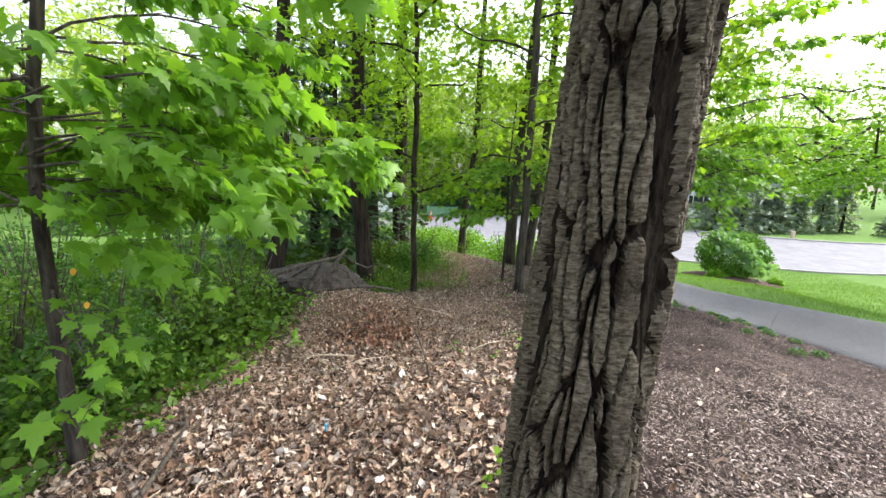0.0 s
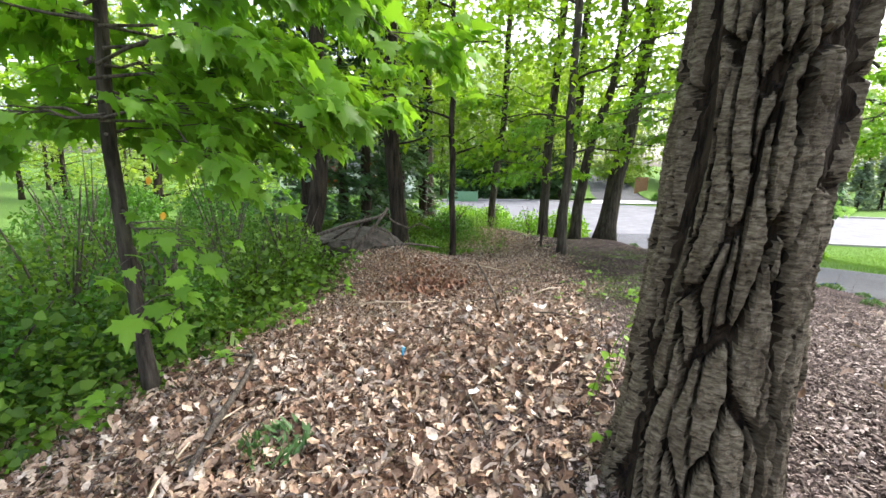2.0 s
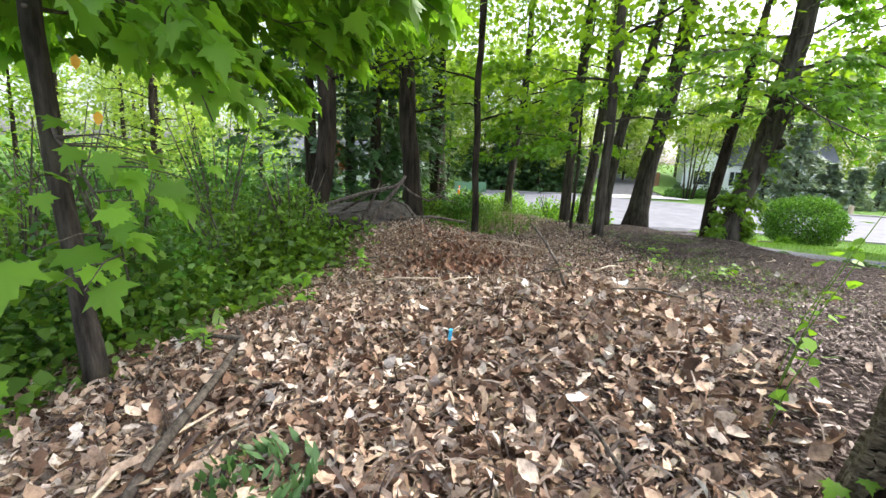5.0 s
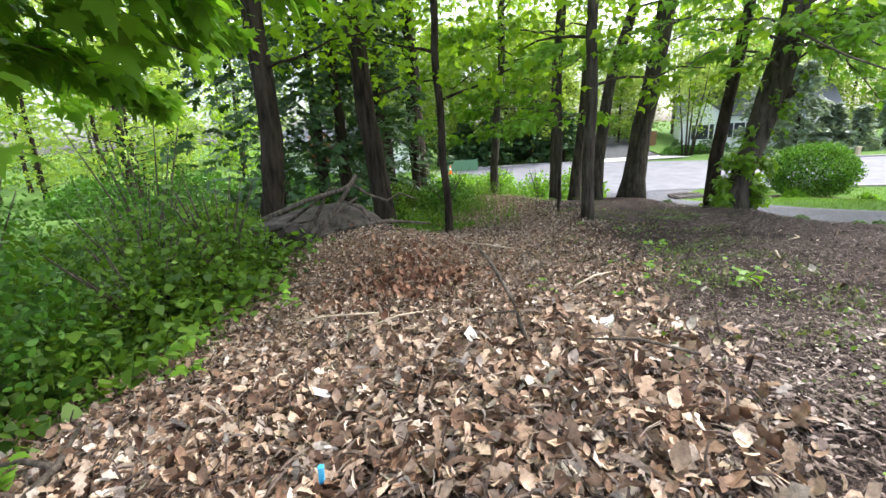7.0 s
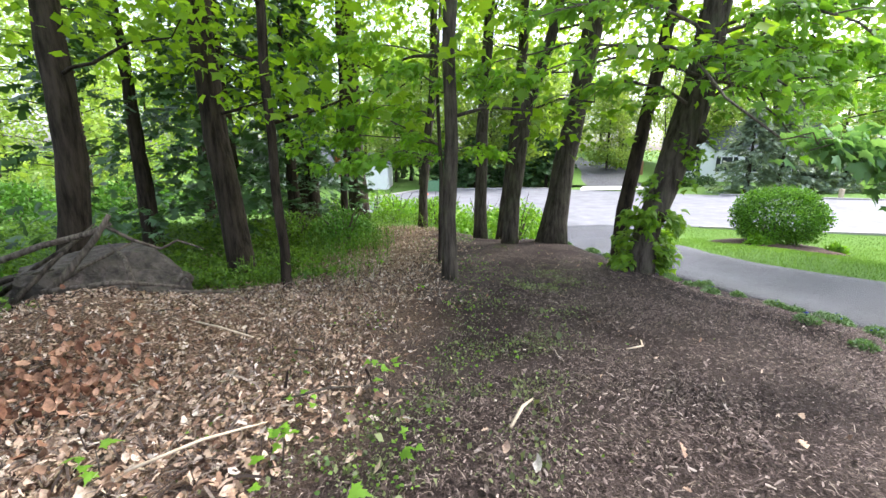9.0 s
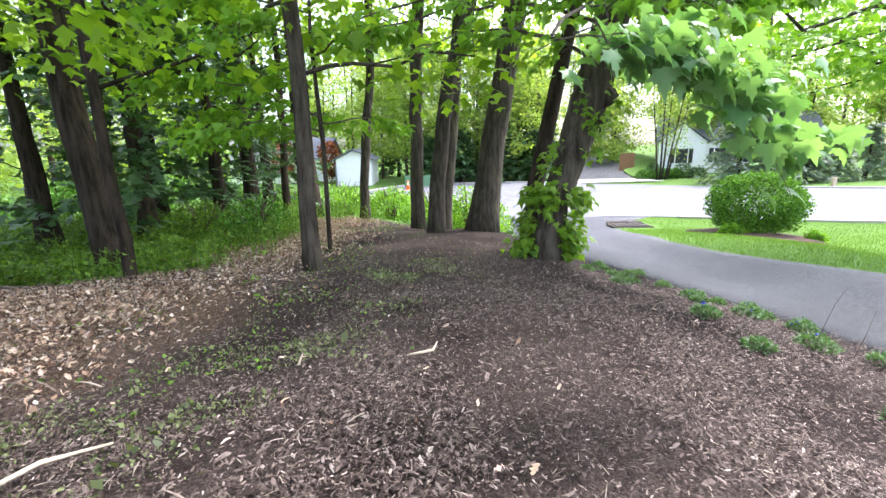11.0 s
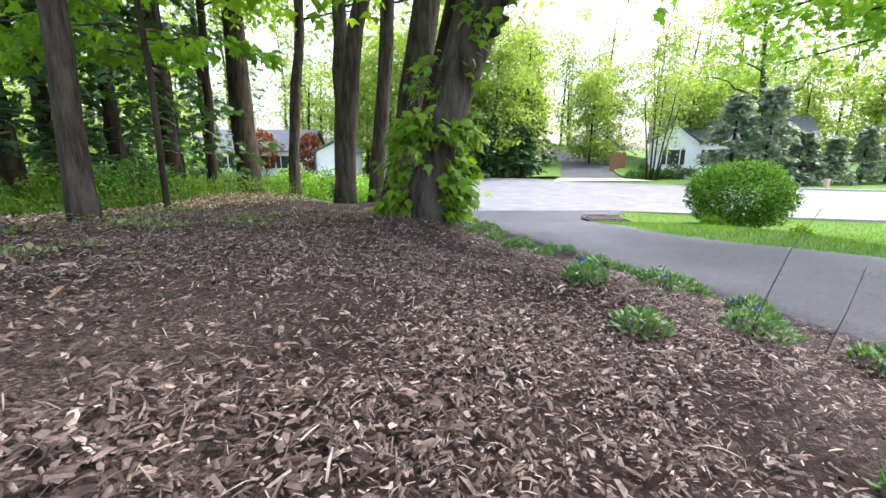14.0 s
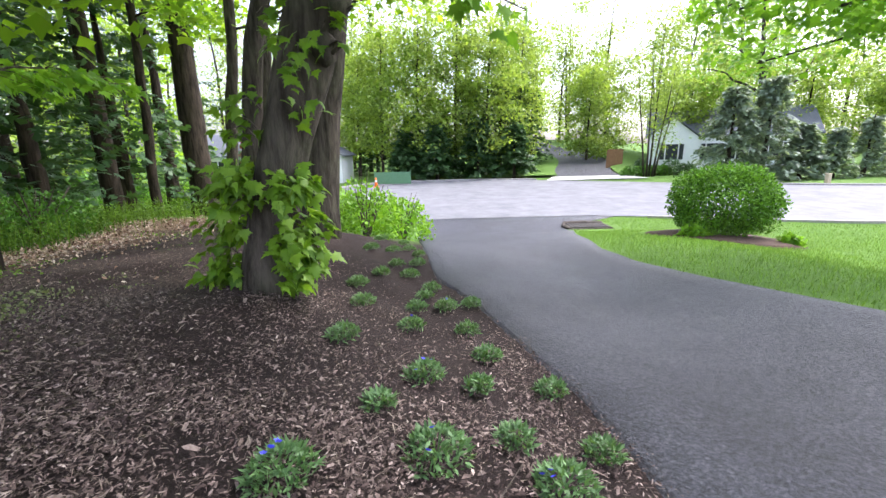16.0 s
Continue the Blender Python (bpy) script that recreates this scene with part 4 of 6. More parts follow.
# tree beside the lawn whose limbs reach over the drive
tree("tree", (31.0, 29.5), [(0, 0, 0), (-0.3, 0, 4), (-0.5, 0, 11)], (0.3, 0.25, 0.1), BARK_GREY, "lawn tree with long limbs over the drive",
     limbs=[(4.3, 177, 6.6, -0.7, 0.07), (4.5, 186, 6.9, -0.8, 0.07), (4.2, 170, 6.4, -0.6, 0.06), (4.4, 193, 6.2, -0.6, 0.06), (4.6, 178, 8.2, -0.6, 0.09), (4.8, 165, 7.5, 0.0, 0.08), (4.6, 195, 7.2, 0.2, 0.08), (5.2, 185, 9.0, 0.2, 0.08), (5.6, 172, 8.5, 1.0, 0.07), (5.8, 205, 7, 0.8, 0.07), (4.6, 140, 6, 0.6, 0.07), (5, 220, 6.5, 0.5, 0.07)],
     crown=(520, 24, 0.28), leaf=LEAF_BRIGHT, seed=771, size=0.13, sides=12, template=(LOBED, LOBED_FACES), flat=0.4)


# ---- shrubs ----
LEAF_ROUND = leaf_material("leaf_round", (0.030, 0.080, 0.010), (0.105, 0.24, 0.020), 0.2, 0.85)
def shrub(name, at, radii, leaves, size, mat, seed, label, category="shrub", group="", stems=7, template=(LEAF6, LEAF6_FACES), shell=0.55, upright=0.0):
    z = float(ground_z(at[0], at[1]))
    top = thing(name, (at[0], at[1], z), label, category, group)
    r2 = np.random.default_rng(seed)
    for k in range(stems):
        a, w = r2.uniform(0, 2 * math.pi), r2.uniform(0.2, 0.75)
        tip = np.array([math.cos(a) * radii[0] * w, math.sin(a) * radii[1] * w, radii[2] * r2.uniform(0.7, 1.25)])
        v, f = tube([(0.1 * tip[0], 0.1 * tip[1], -0.05), 0.55 * tip + np.array([0, 0, 0.05]), tip], (0.018, 0.012, 0.004), 5)
        part("stem", mesh_of("stem", v, f, TWIG), top)
    u = r2.normal(0, 1, (leaves, 3))
    u /= np.linalg.norm(u, axis=1)[:, None]
    lump = 1 + 0.16 * np.array([noise.noise(Vector(p) * 2.2 + Vector((seed, 0, 0))) for p in u])
    pos = u * np.array(radii) * (lump * r2.uniform(shell, 1.0, leaves) ** 0.5)[:, None]
    pos[:, 2] = np.abs(pos[:, 2]) if not upright else pos[:, 2] * 0.95 + radii[2] * upright
    part("crown", cloud("crown", *template, turns_of(r2.uniform(0, 6.3, leaves), r2.normal(0.1, 0.8, leaves), r2.normal(0, 0.8, leaves), size * r2.uniform(0.6, 1.2, leaves)), pos, mat), top)
    return top


shrub("round_shrub", (26.65, 34.6), (1.36, 1.3, 1.0), 16000, 0.085, LEAF_ROUND, 801, "large clipped round green shrub in a mulch ring on the lawn", stems=16, shell=0.45, upright=1.02)
verts = [(26.65, 34.5, float(ground_z(26.65, 34.5)) + 0.16)]
for k in range(28):
    a = 2 * math.pi * k / 28
    for rr, h in ((1.2, 0.14), (1.75, 0.05), (1.84, -0.03)):
        rr *= 1 + 0.04 * math.sin(5 * a)
        x, y = 26.65 + rr * math.cos(a), 34.5 + rr * 0.9 * math.sin(a)
        verts.append((x, y, float(ground_z(x, y)) + h))
faces = [(0, 1 + 3 * k, 1 + 3 * ((k + 1) % 28)) for k in range(28)] + [(1 + 3 * k + j, 1 + 3 * ((k + 1) % 28) + j, 2 + 3 * ((k + 1) % 28) + j, 2 + 3 * k + j) for k in range(28) for j in range(2)]
MULCH_RING = plain_material("mulch_ring", (0.03, 0.018, 0.013), (0.12, 0.075, 0.055), 60, 0.95, 0.8)
tagged(part("mulch_ring", mesh_of("mulch_ring", verts, [f[::-1] for f in faces], MULCH_RING)), "raised ring of dark red-brown mulch under the shrub", "mulch bed")
for k, (x, y, r, h) in enumerate([(25.45, 33.8, 0.32, 0.34), (27.55, 33.4, 0.24, 0.3)]):
    shrub("grass_tuft", (x, y), (r, r, h), 260, 0.16, LEAF_BRIGHT, 810 + k, "soft green tuft at the foot of the round shrub", "plant", "tufts", stems=3)

for k, (x, y, rx, h) in enumerate([(17.7, 32.2, 0.85, 1.1), (18.3, 33.6, 0.8, 1.0), (16.9, 33.6, 0.9, 1.0), (15.6, 34.2, 0.9, 0.9), (14.3, 34.9, 0.8, 0.8), (16.0, 36.0, 1.0, 0.9), (17.6, 35.6, 0.9, 0.9), (12.2, 36, 1.0, 0.8), (13.2, 38.5, 1.3, 1.0), (10.4, 38, 1.2, 0.9), (15.0, 38.5, 1.0, 0.7)]):
    shrub("shrub", (x, y), (rx, 0.8, h), 1500, 0.10, LEAF_BRIGHT, 820 + k, "loose bright green shrub near the street", "shrub", "street-side shrubs", stems=14, shell=0.3)
for k in range(5):
    shrub("hedge_shrub", (34.6 + 0.85 * k, 57.8 + 0.15 * k), (0.55, 0.55, 0.85), 420, 0.16, LEAF_SHRUB, 840 + k, "low clipped hedge shrub beside the far drive", "hedge", "hedge", stems=3)
for k, (x, y, r, h) in enumerate([(38.6, 58.6, 0.9, 1.3), (39.8, 58.4, 0.8, 1.0), (36.8, 60.2, 0.7, 1.3)]):
    shrub("shrub", (x, y), (r, r, h), 700, 0.18, NEEDLE, 850 + k, "dark evergreen shrub before the white house", "shrub", "house shrubs", stems=4)
for k, (x, y, r, h) in enumerate([(6.0, 40.5, 2.2, 1.5), (8.6, 41.5, 2.0, 1.2), (3.2, 39.0, 1.8, 1.6), (0.5, 36.5, 1.6, 1.5)]):
    shrub("shrub", (x, y), (r, 1.4, h), 2400, 0.17, LEAF_SHRUB, 860 + k, "broad dark green shrub beyond the lawn", "shrub", "lawn shrubs", stems=8)
for k, (x, y, r, h) in enumerate([(2.8, 62, 1.2, 3.6), (7.4, 60.5, 1.0, 3.4)]):
    shrub("red_maple", (x, y), (r, r, h * 0.5), 1100, 0.3, LEAF_RED, 870 + k, "small tree with copper-red leaves", "tree", "", stems=5, upright=1.3)


# ---- houses ----
def box_mesh(name, lo, hi, mat, bevel=0.0):
    bm = bmesh.new()
    bmesh.ops.create_cube(bm, size=1.0)
    for v in bm.verts:
        v.co = Vector([(lo[j] + hi[j]) / 2 + v.co[j] * (hi[j] - lo[j]) for j in range(3)])
    if bevel:
        bmesh.ops.bevel(bm, geom=bm.edges[:], offset=bevel, segments=1, affect="EDGES")
    me = bpy.data.meshes.new(name)
    bm.to_mesh(me)
    bm.free()
    me.materials.append(mat)
    return me


def house(at, turn, parts, label):
    top = thing("house", (at[0], at[1], float(ground_z(*at)) - 0.1), label, "house")
    top.rotation_euler = (0, 0, radians(turn))
    for x0, x1, y0, y1, eave, ridge, along in parts:
        prism = [(x0, y0, 0), (x1, y0, 0), (x1, y1, 0), (x0, y1, 0), (x0, y0, eave), (x1, y0, eave), (x1, y1, eave), (x0, y1, eave)]
        if along == "x":
            prism += [(x0, (y0 + y1) / 2, ridge), (x1, (y0 + y1) / 2, ridge)]
            fs = [(0, 1, 5, 4), (2, 3, 7, 6), (1, 2, 6, 9, 5), (3, 0, 4, 8, 7)]
            rf = [[(x0 - 0.3, y0 - 0.3, eave - 0.12), (x1 + 0.3, y0 - 0.3, eave - 0.12), (x1 + 0.3, (y0 + y1) / 2, ridge + 0.08), (x0 - 0.3, (y0 + y1) / 2, ridge + 0.08)],
                  [(x1 + 0.3, y1 + 0.3, eave - 0.12), (x0 - 0.3, y1 + 0.3, eave - 0.12), (x0 - 0.3, (y0 + y1) / 2, ridge + 0.08), (x1 + 0.3, (y0 + y1) / 2, ridge + 0.08)]]
        else:
            prism += [((x0 + x1) / 2, y0, ridge), ((x0 + x1) / 2, y1, ridge)]
            fs = [(0, 1, 5, 8, 4), (2, 3, 7, 9, 6), (1, 2, 6, 5), (3, 0, 4, 7)]
            rf = [[(x0 - 0.3, y1 + 0.3, eave - 0.12), (x0 - 0.3, y0 - 0.3, eave - 0.12), ((x0 + x1) / 2, y0 - 0.3, ridge + 0.08), ((x0 + x1) / 2, y1 + 0.3, ridge + 0.08)],
                  [(x1 + 0.3, y0 - 0.3, eave - 0.12), (x1 + 0.3, y1 + 0.3, eave - 0.12), ((x0 + x1) / 2, y1 + 0.3, ridge + 0.08), ((x0 + x1) / 2, y0 - 0.3, ridge + 0.08)]]
        part("wall", mesh_of("wall", prism, fs, HOUSE_WHITE), top)
        for q in rf:
            v = q + [(a, b, c + 0.1) for a, b, c in q]
            part("roof", mesh_of("roof", v, [(0, 1, 2, 3), (7, 6, 5, 4), (0, 4, 5, 1), (1, 5, 6, 2), (2, 6, 7, 3), (3, 7, 4, 0)], ROOF_GREY), top)
    return top


def window(parent, x, y, z, w, h, shutters=True):
    fr = part("window", box_mesh("window", (x - w / 2 - 0.08, y - 0.06, z - 0.08), (x + w / 2 + 0.08, y, z + h + 0.08), HOUSE_WHITE), parent)
    part("pane", box_mesh("pane", (x - w / 2, y - 0.075, z), (x + w / 2, y - 0.062, z + h), DARK_GLASS), fr)
    for k in (-1, 1) if shutters else ():
        part("shutter", box_mesh("shutter", (x + k * (w / 2 + 0.28) - 0.18, y - 0.05, z), (x + k * (w / 2 + 0.28) + 0.18, y - 0.004, z + h), DARK_GLASS), fr)


h1 = house((45.6, 66.5), -26, [(-4.6, 8.5, -3, 4, 3.3, 5.6, "x"), (-4.6, -0.6, -4.6, -3.05, 3.2, 4.8, "y")], "white house with grey roof and dark shutters")
for x in (0.8, 3.2, 5.6):
    window(h1, x, -3, 1.1, 0.9, 1.4)
window(h1, -2.6, -4.6, 1.1, 1.0, 1.4)
for x in (1.6, 4.4):
    part("skylight", mesh_of("skylight", [(x, -1.9, 4.28), (x + 0.8, -1.9, 4.28), (x + 0.8, -1.1, 4.82), (x, -1.1, 4.82)], [(0, 1, 2, 3)], DARK_GLASS), h1)
h2 = house((3.0, 64.0), 0, [(-5.5, 3.6, -1.5, 5, 2.4, 4.2, "x")], "long white single-storey house with grey roof")
for x in (-4.2, -2.4, -0.4, 1.6):
    window(h2, x, -1.5, 0.8, 0.9, 1.1)
h3 = house((10.2, 58.6), 0, [(-1.6, 1.3, -0.6, 4, 2.3, 3.0, "y")], "small white gabled outbuilding")
part("garage_door", box_mesh("garage_door", (-1.64, -1.0, 0.05), (-1.602, 2.2, 2.0), ROOF_GREY), h3)

# ---- fence, cone, posts, drain ----
fence = thing("fence", (36.6, 64.0, float(ground_z(36.6, 64.0)) + 0.3), "reddish cedar board fence beside the white house", "fence")
for k in range(14):
    v = box_mesh("board", (-1.5 + 0.16 * k, -0.6 + 0.12 * k, -0.1), (-1.36 + 0.16 * k, -0.57 + 0.12 * k, 1.75 + 0.04 * (k % 3)), FENCE)
    part("board", v, fence)
for h in (0.4, 1.4):
    v, f = tube([(-1.5, -0.56, h), (0.75, 1.13, h)], (0.04, 0.04), 4)
    part("rail", mesh_of("rail", v, f, FENCE), fence)

cone = thing("traffic_cone", (14.9, 53.0, float(ground_z(14.9, 53.0)) + 0.02), "orange traffic cone at the edge of the street", "traffic cone")
part("base", box_mesh("base", (-0.19, -0.19, 0), (0.19, 0.19, 0.04), ORANGE, 0.01), cone)
v, f = tube([(0, 0, 0.04), (0, 0, 0.35), (0, 0, 0.68)], (0.14, 0.08, 0.03), 14)
part("body", mesh_of("body", v, f, ORANGE, True), cone)
v, f = tube([(0, 0, 0.36), (0, 0, 0.48)], (0.083, 0.064), 14)
part("band", mesh_of("band", v, f, PAPER, True), cone, "white reflective band")

for x, y, h, w, mat, label in ((41.9, 47.9, 0.62, 0.11, PALE_WOOD, "short pale wooden post by the street"), (18.2, 60.0, 2.6, 0.09, CONCRETE, "slim pale post behind the kerb")):
    p = thing("post", (x, y, float(ground_z(x, y))), label, "post")
    part("shaft", box_mesh("shaft", (-w, -w, -0.1), (w, w, h), mat, 0.02), p)
    part("cap", box_mesh("cap", (-w * 1.15, -w * 1.15, h), (w * 1.15, w * 1.15, h + 0.04), mat, 0.01), p)

drain = thing("storm_drain", (24.0, 37.0, float(ground_z(24.0, 37.0)) + 0.02), "rusty cast-iron drain grate in a curved concrete inlet", "drain")
part("frame", box_mesh("frame", (-0.68, -0.42, -0.1), (0.68, 0.42, 0.03), STONE, 0.02), drain)
# dark plate on the solid frame stands in for the shaded pit below
part("pit_shade", box_mesh("pit_shade", (-0.60, -0.36, 0.031), (0.60, 0.36, 0.036), DARK_GLASS), drain)
for k in range(11):
    part("bar", box_mesh("bar", (-0.58 + 0.11 * k, -0.35, 0.034), (-0.53 + 0.11 * k, 0.35, 0.06), IRON), drain)
v, f = tube([(-0.75, -0.4, 0.02), (-0.8, 0.0, 0.03), (-0.65, 0.45, 0.04), (0.0, 0.52, 0.04), (0.65, 0.45, 0.03)], (0.05, 0.06, 0.07, 0.07, 0.05), 8, 0.1)
part("lip", mesh_of("lip", v, f, STONE, True), drain, "dark rounded stone lip")

tarp = thing("screen_panel", (15.9, 54.6, float(ground_z(15.9, 54.6))), "low green mesh screen behind the kerb", "screen")
GREEN_MESH = plain_material("green_mesh", (0.10, 0.22, 0.12), (0.15, 0.29, 0.16), 30, 0.8, 0.2)
part("mesh_panel", box_mesh("mesh_panel", (-1.3, -0.02, 0.1), (1.3, 0.02, 0.95), GREEN_MESH), tarp)
for x in (-1.3, 0, 1.3):
    part("stake", box_mesh("stake", (x - 0.03, 0.022, -0.1), (x + 0.03, 0.07, 1.05), GREEN_MESH), tarp)

# ---- rock, fallen branches, litter ----
def boulder(at, radii, seed, label, turn=0.0):
    bm = bmesh.new()
    bmesh.ops.create_icosphere(bm, subdivisions=5, radius=1)
    r2 = np.random.default_rng(seed)
    cuts = [(Vector(r2.normal(0, 1, 3)).normalized(), r2.uniform(0.72, 0.98)) for _ in range(22)]
    for v in bm.verts:
        p = v.co.copy()
        k = min([1.15] + [d / p.dot(n) for n, d in cuts if p.dot(n) > 0.05])
        k *= 1 + 0.05 * noise.noise(p * 3 + Vector((seed, 3, 0))) + 0.03 * noise.noise(p * 11)
        v.co = Vector((p.x * radii[0], p.y * radii[1], max(p.z * radii[2], -0.3))) * k
    me = bpy.data.meshes.new("boulder")
    bm.to_mesh(me)
    bm.free()
    me.materials.append(STONE)
    ob = tagged(new("boulder", me), label, "boulder")
    ob.location = (at[0], at[1], float(ground_z(at[0], at[1])))
    ob.rotation_euler = (0, 0, radians(turn))
    return ob


boulder((11.85, 25.8), (1.2, 0.62, 0.78), 4, "dark grey sloping boulder half buried in leaves", -22)
boulder((12.45, 25.55), (0.55, 0.4, 0.42), 6, "dark angular rock leaning on the boulder", 30)
boulder((10.8, 26.3), (0.7, 0.5, 0.35), 9, "smaller dark boulder among the undergrowth", 10)


def stick(name, pts, radii, mat, label, category="branch", lump=0.12, seed=3):
    if name in ("fallen_branch", "dry_vine", "twig"):
        pts = [(p[0], p[1], p[2] + 0.035) for p in pts]
    v, f = tube(pts, radii, 7, lump, seed)
    return tagged(new(name, mesh_of(name, v, f, mat, True)), label, category)


def gz(x, y, lift=0.0):
    return (x, y, float(ground_z(x, y)) + lift)


stick("fallen_branch", [gz(11.25, 24.90, 0.05), (11.57, 25.15, 1.82), (12.08, 25.20, 2.00), (12.53, 25.25, 2.11), (12.65, 25.30, 2.18)], (0.035, 0.034, 0.03, 0.026, 0.02), TWIG, "bare grey branch leaning across the boulder")
stick("fallen_branch", [gz(12.08, 25.00, 0.02), (12.28, 25.15, 1.74), (12.53, 25.23, 2.04), (12.68, 25.26, 2.26)], (0.032, 0.03, 0.026, 0.02), TWIG, "short forked branch propped on the boulder")
stick("fallen_branch", [(12.61, 25.28, 2.16), (12.77, 25.35, 2.02), (12.99, 25.40, 1.92), (13.15, 25.40, 2.00), (13.36, 25.45, 1.90)], (0.018, 0.016, 0.014, 0.012, 0.006), TWIG, "thin crooked twig hanging from a branch")
stick("fallen_branch", [gz(11.15, 24.80, 0.06), gz(11.85, 24.90, 0.1), gz(12.45, 25.00, 0.09), gz(12.90, 25.10, 0.05)], (0.02, 0.02, 0.018, 0.01), TWIG, "thin branch lying on the leaves")
stick("fallen_branch", [gz(10.7, 25.0, 0.04), gz(11.4, 24.95, 0.06), gz(12.02, 24.97, 0.07), gz(13.01, 25.26, 0.04), gz(13.5, 25.6, 0.03)], (0.03, 0.03, 0.028, 0.022, 0.012), TWIG, "long bare branch lying on the leaves")
stick("fallen_branch", [gz(12.3, 20.5, 0.03), gz(12.25, 20.82, 0.05), gz(12.18, 21.33, 0.05), gz(12.05, 21.8, 0.04), gz(11.8, 22.2, 0.03)], (0.015, 0.018, 0.017, 0.014, 0.008), TWIG, "weathered branch half buried in leaves")
stick("fallen_branch", [gz(12.05, 21.80, 0.04), gz(11.85, 21.87, 0.06), gz(11.55, 21.95, 0.05)], (0.014, 0.012, 0.006), TWIG, "short side twig on the leaves")
stick("dry_vine", [gz(12.34, 19.85, 0.02), gz(12.29, 20.1, 0.03), gz(12.2, 20.45, 0.04), gz(12.18, 20.75, 0.04), gz(12.3, 21.05, 0.02)], (0.008, 0.008, 0.007, 0.006, 0.004), PALE_WOOD, "pale dry vine curling over the leaves", "vine", 0.05)
stick("dry_vine", [gz(12.20, 20.60, 0.02), gz(12.32, 20.70, 0.03), gz(12.45, 20.95, 0.03)], (0.006, 0.006, 0.004), TWIG, "thin dry vine on the leaves", "vine", 0.05)
for k, (x0, y0, z0, x1, y1, z1) in enumerate([(11.20, 25.30, 0.15, 12.40, 25.45, 0.75), (11.80, 25.00, 0.05, 12.60, 25.65, 0.62), (12.10, 24.80, 0.05, 12.30, 25.55, 0.8), (12.90, 25.10, 0.05, 12.40, 25.55, 0.6), (11.00, 25.40, 0.3, 12.20, 25.15, 0.35), (12.50, 24.70, 0.04, 13.50, 24.85, 0.12)]):
    a, b = gz(x0, y0, z0), gz(x1, y1, z1)
    mid = ((a[0] + b[0]) / 2 + 0.05, (a[1] + b[1]) / 2, (a[2] + b[2]) / 2 + 0.06)
    stick("fallen_branch", [a, mid, b], (0.024, 0.02, 0.009), TWIG if k % 2 else BARK_GREY, "bare dead branch piled against the boulder", "branch", 0.15, 40 + k)
stick("upright_twig", [(13.93, 22.05, float(ground_z(13.93, 22.05)) - 0.02), (13.9, 22.13, 1.87), (13.88, 22.2, 1.95), (13.82, 22.32, 2.06), (13.75, 22.43, 2.15)], (0.012, 0.011, 0.010, 0.008, 0.005), TWIG, "bare twig standing up from the leaves", "twig")
stick("upright_twig", [(13.89, 22.16, 1.9), (13.8, 22.2, 1.88), (13.7, 22.25, 1.83)], (0.006, 0.005, 0.003), TWIG, "side shoot of the bare twig", "twig")
stick("white_stick", [gz(16.76, 24.02, 0.015), gz(16.83, 24.03, 0.02), gz(16.88, 24.05, 0.02), gz(16.90, 24.12, 0.035)], (0.004, 0.007, 0.007, 0.003), PALE_WOOD, "bent peeled white stick on the mulch", "stick", 0.1)
stick("mulch_stick", [gz(18.68, 24.52, 0.02), gz(18.82, 24.62, 0.05), gz(18.95, 24.74, 0.03)], (0.007, 0.008, 0.005), TWIG, "brown stick in the mulch", "stick", 0.1)
for k, (x, y, a, n) in enumerate([(13.30, 22.75, 20, 0.5), (14.30, 21.85, 150, 0.4), (14.60, 23.05, 40, 0.5), (13.60, 20.75, 100, 0.35), (12.80, 23.05, 170, 0.7), (15.00, 23.45, 15, 0.45), (15.90, 23.15, 60, 0.3), (12.40, 23.75, 10, 0.8), (14.00, 24.35, 160, 0.6)]):
    c, s = math.cos(radians(a)), math.sin(radians(a))
    stick("twig", [gz(x - c * n / 2, y - s * n / 2, 0.04), gz(x, y, 0.06), gz(x + c * n / 2, y + s * n / 2, 0.03)], (0.006, 0.007, 0.003), TWIG if k % 2 else PALE_WOOD, "thin dry twig on the leaf litter", "twig", 0.1, k)
stick("grass_stalk", [gz(19.13, 24.45), (19.18, 24.46, 1.45), (19.24, 24.48, 1.58), (19.31, 24.48, 1.71)], (0.002, 0.002, 0.0016, 0.001), TWIG, "thin dry grass stalk at the edge of the drive", "stalk", 0.02)
stick("grass_stalk", [gz(19.45, 24.5), (19.49, 24.5, 1.36), (19.52, 24.5, 1.52)], (0.0018, 0.0015, 0.001), TWIG, "short dry grass stalk at the edge of the drive", "stalk", 0.02)


def litter_edge(y):
    y = np.asarray(y, float)
    return np.where(y < 25, 14.05 + 0.33 * (np.clip(y, 17, 25) - 20.75), 15.45 + 0.1 * (y - 25))


def scatter(n, x0, x1, y0, y1, accept, seed):
    r2 = np.random.default_rng(seed)
    x, y = r2.uniform(x0, x1, n), r2.uniform(y0, y1, n)
    k = accept(x, y, r2.uniform(0, 1, n))
    return x[k], y[k], r2


def patch(x, y, f, s=0):
    return np.array([noise.noise(Vector((a * f, b * f, s))) for a, b in zip(x, y)])


def litter_chance(x, y, u):
    edge = litter_edge(y) + 0.35 * patch(x, y, 1.3, 5)
    p = 1 - smooth(-0.9, 0.6, x - edge)
    p *= smooth(10.4, 11.8, x) * 0.9 + 0.1
    p = np.maximum(p, 0.006 * (x < 19))
    return u < p * smooth(16.6, 18.8, y) * (1 - 0.45 * smooth(22.8, 24.6, y)) * (1 - 0.65 * smooth(25.5, 31, y))


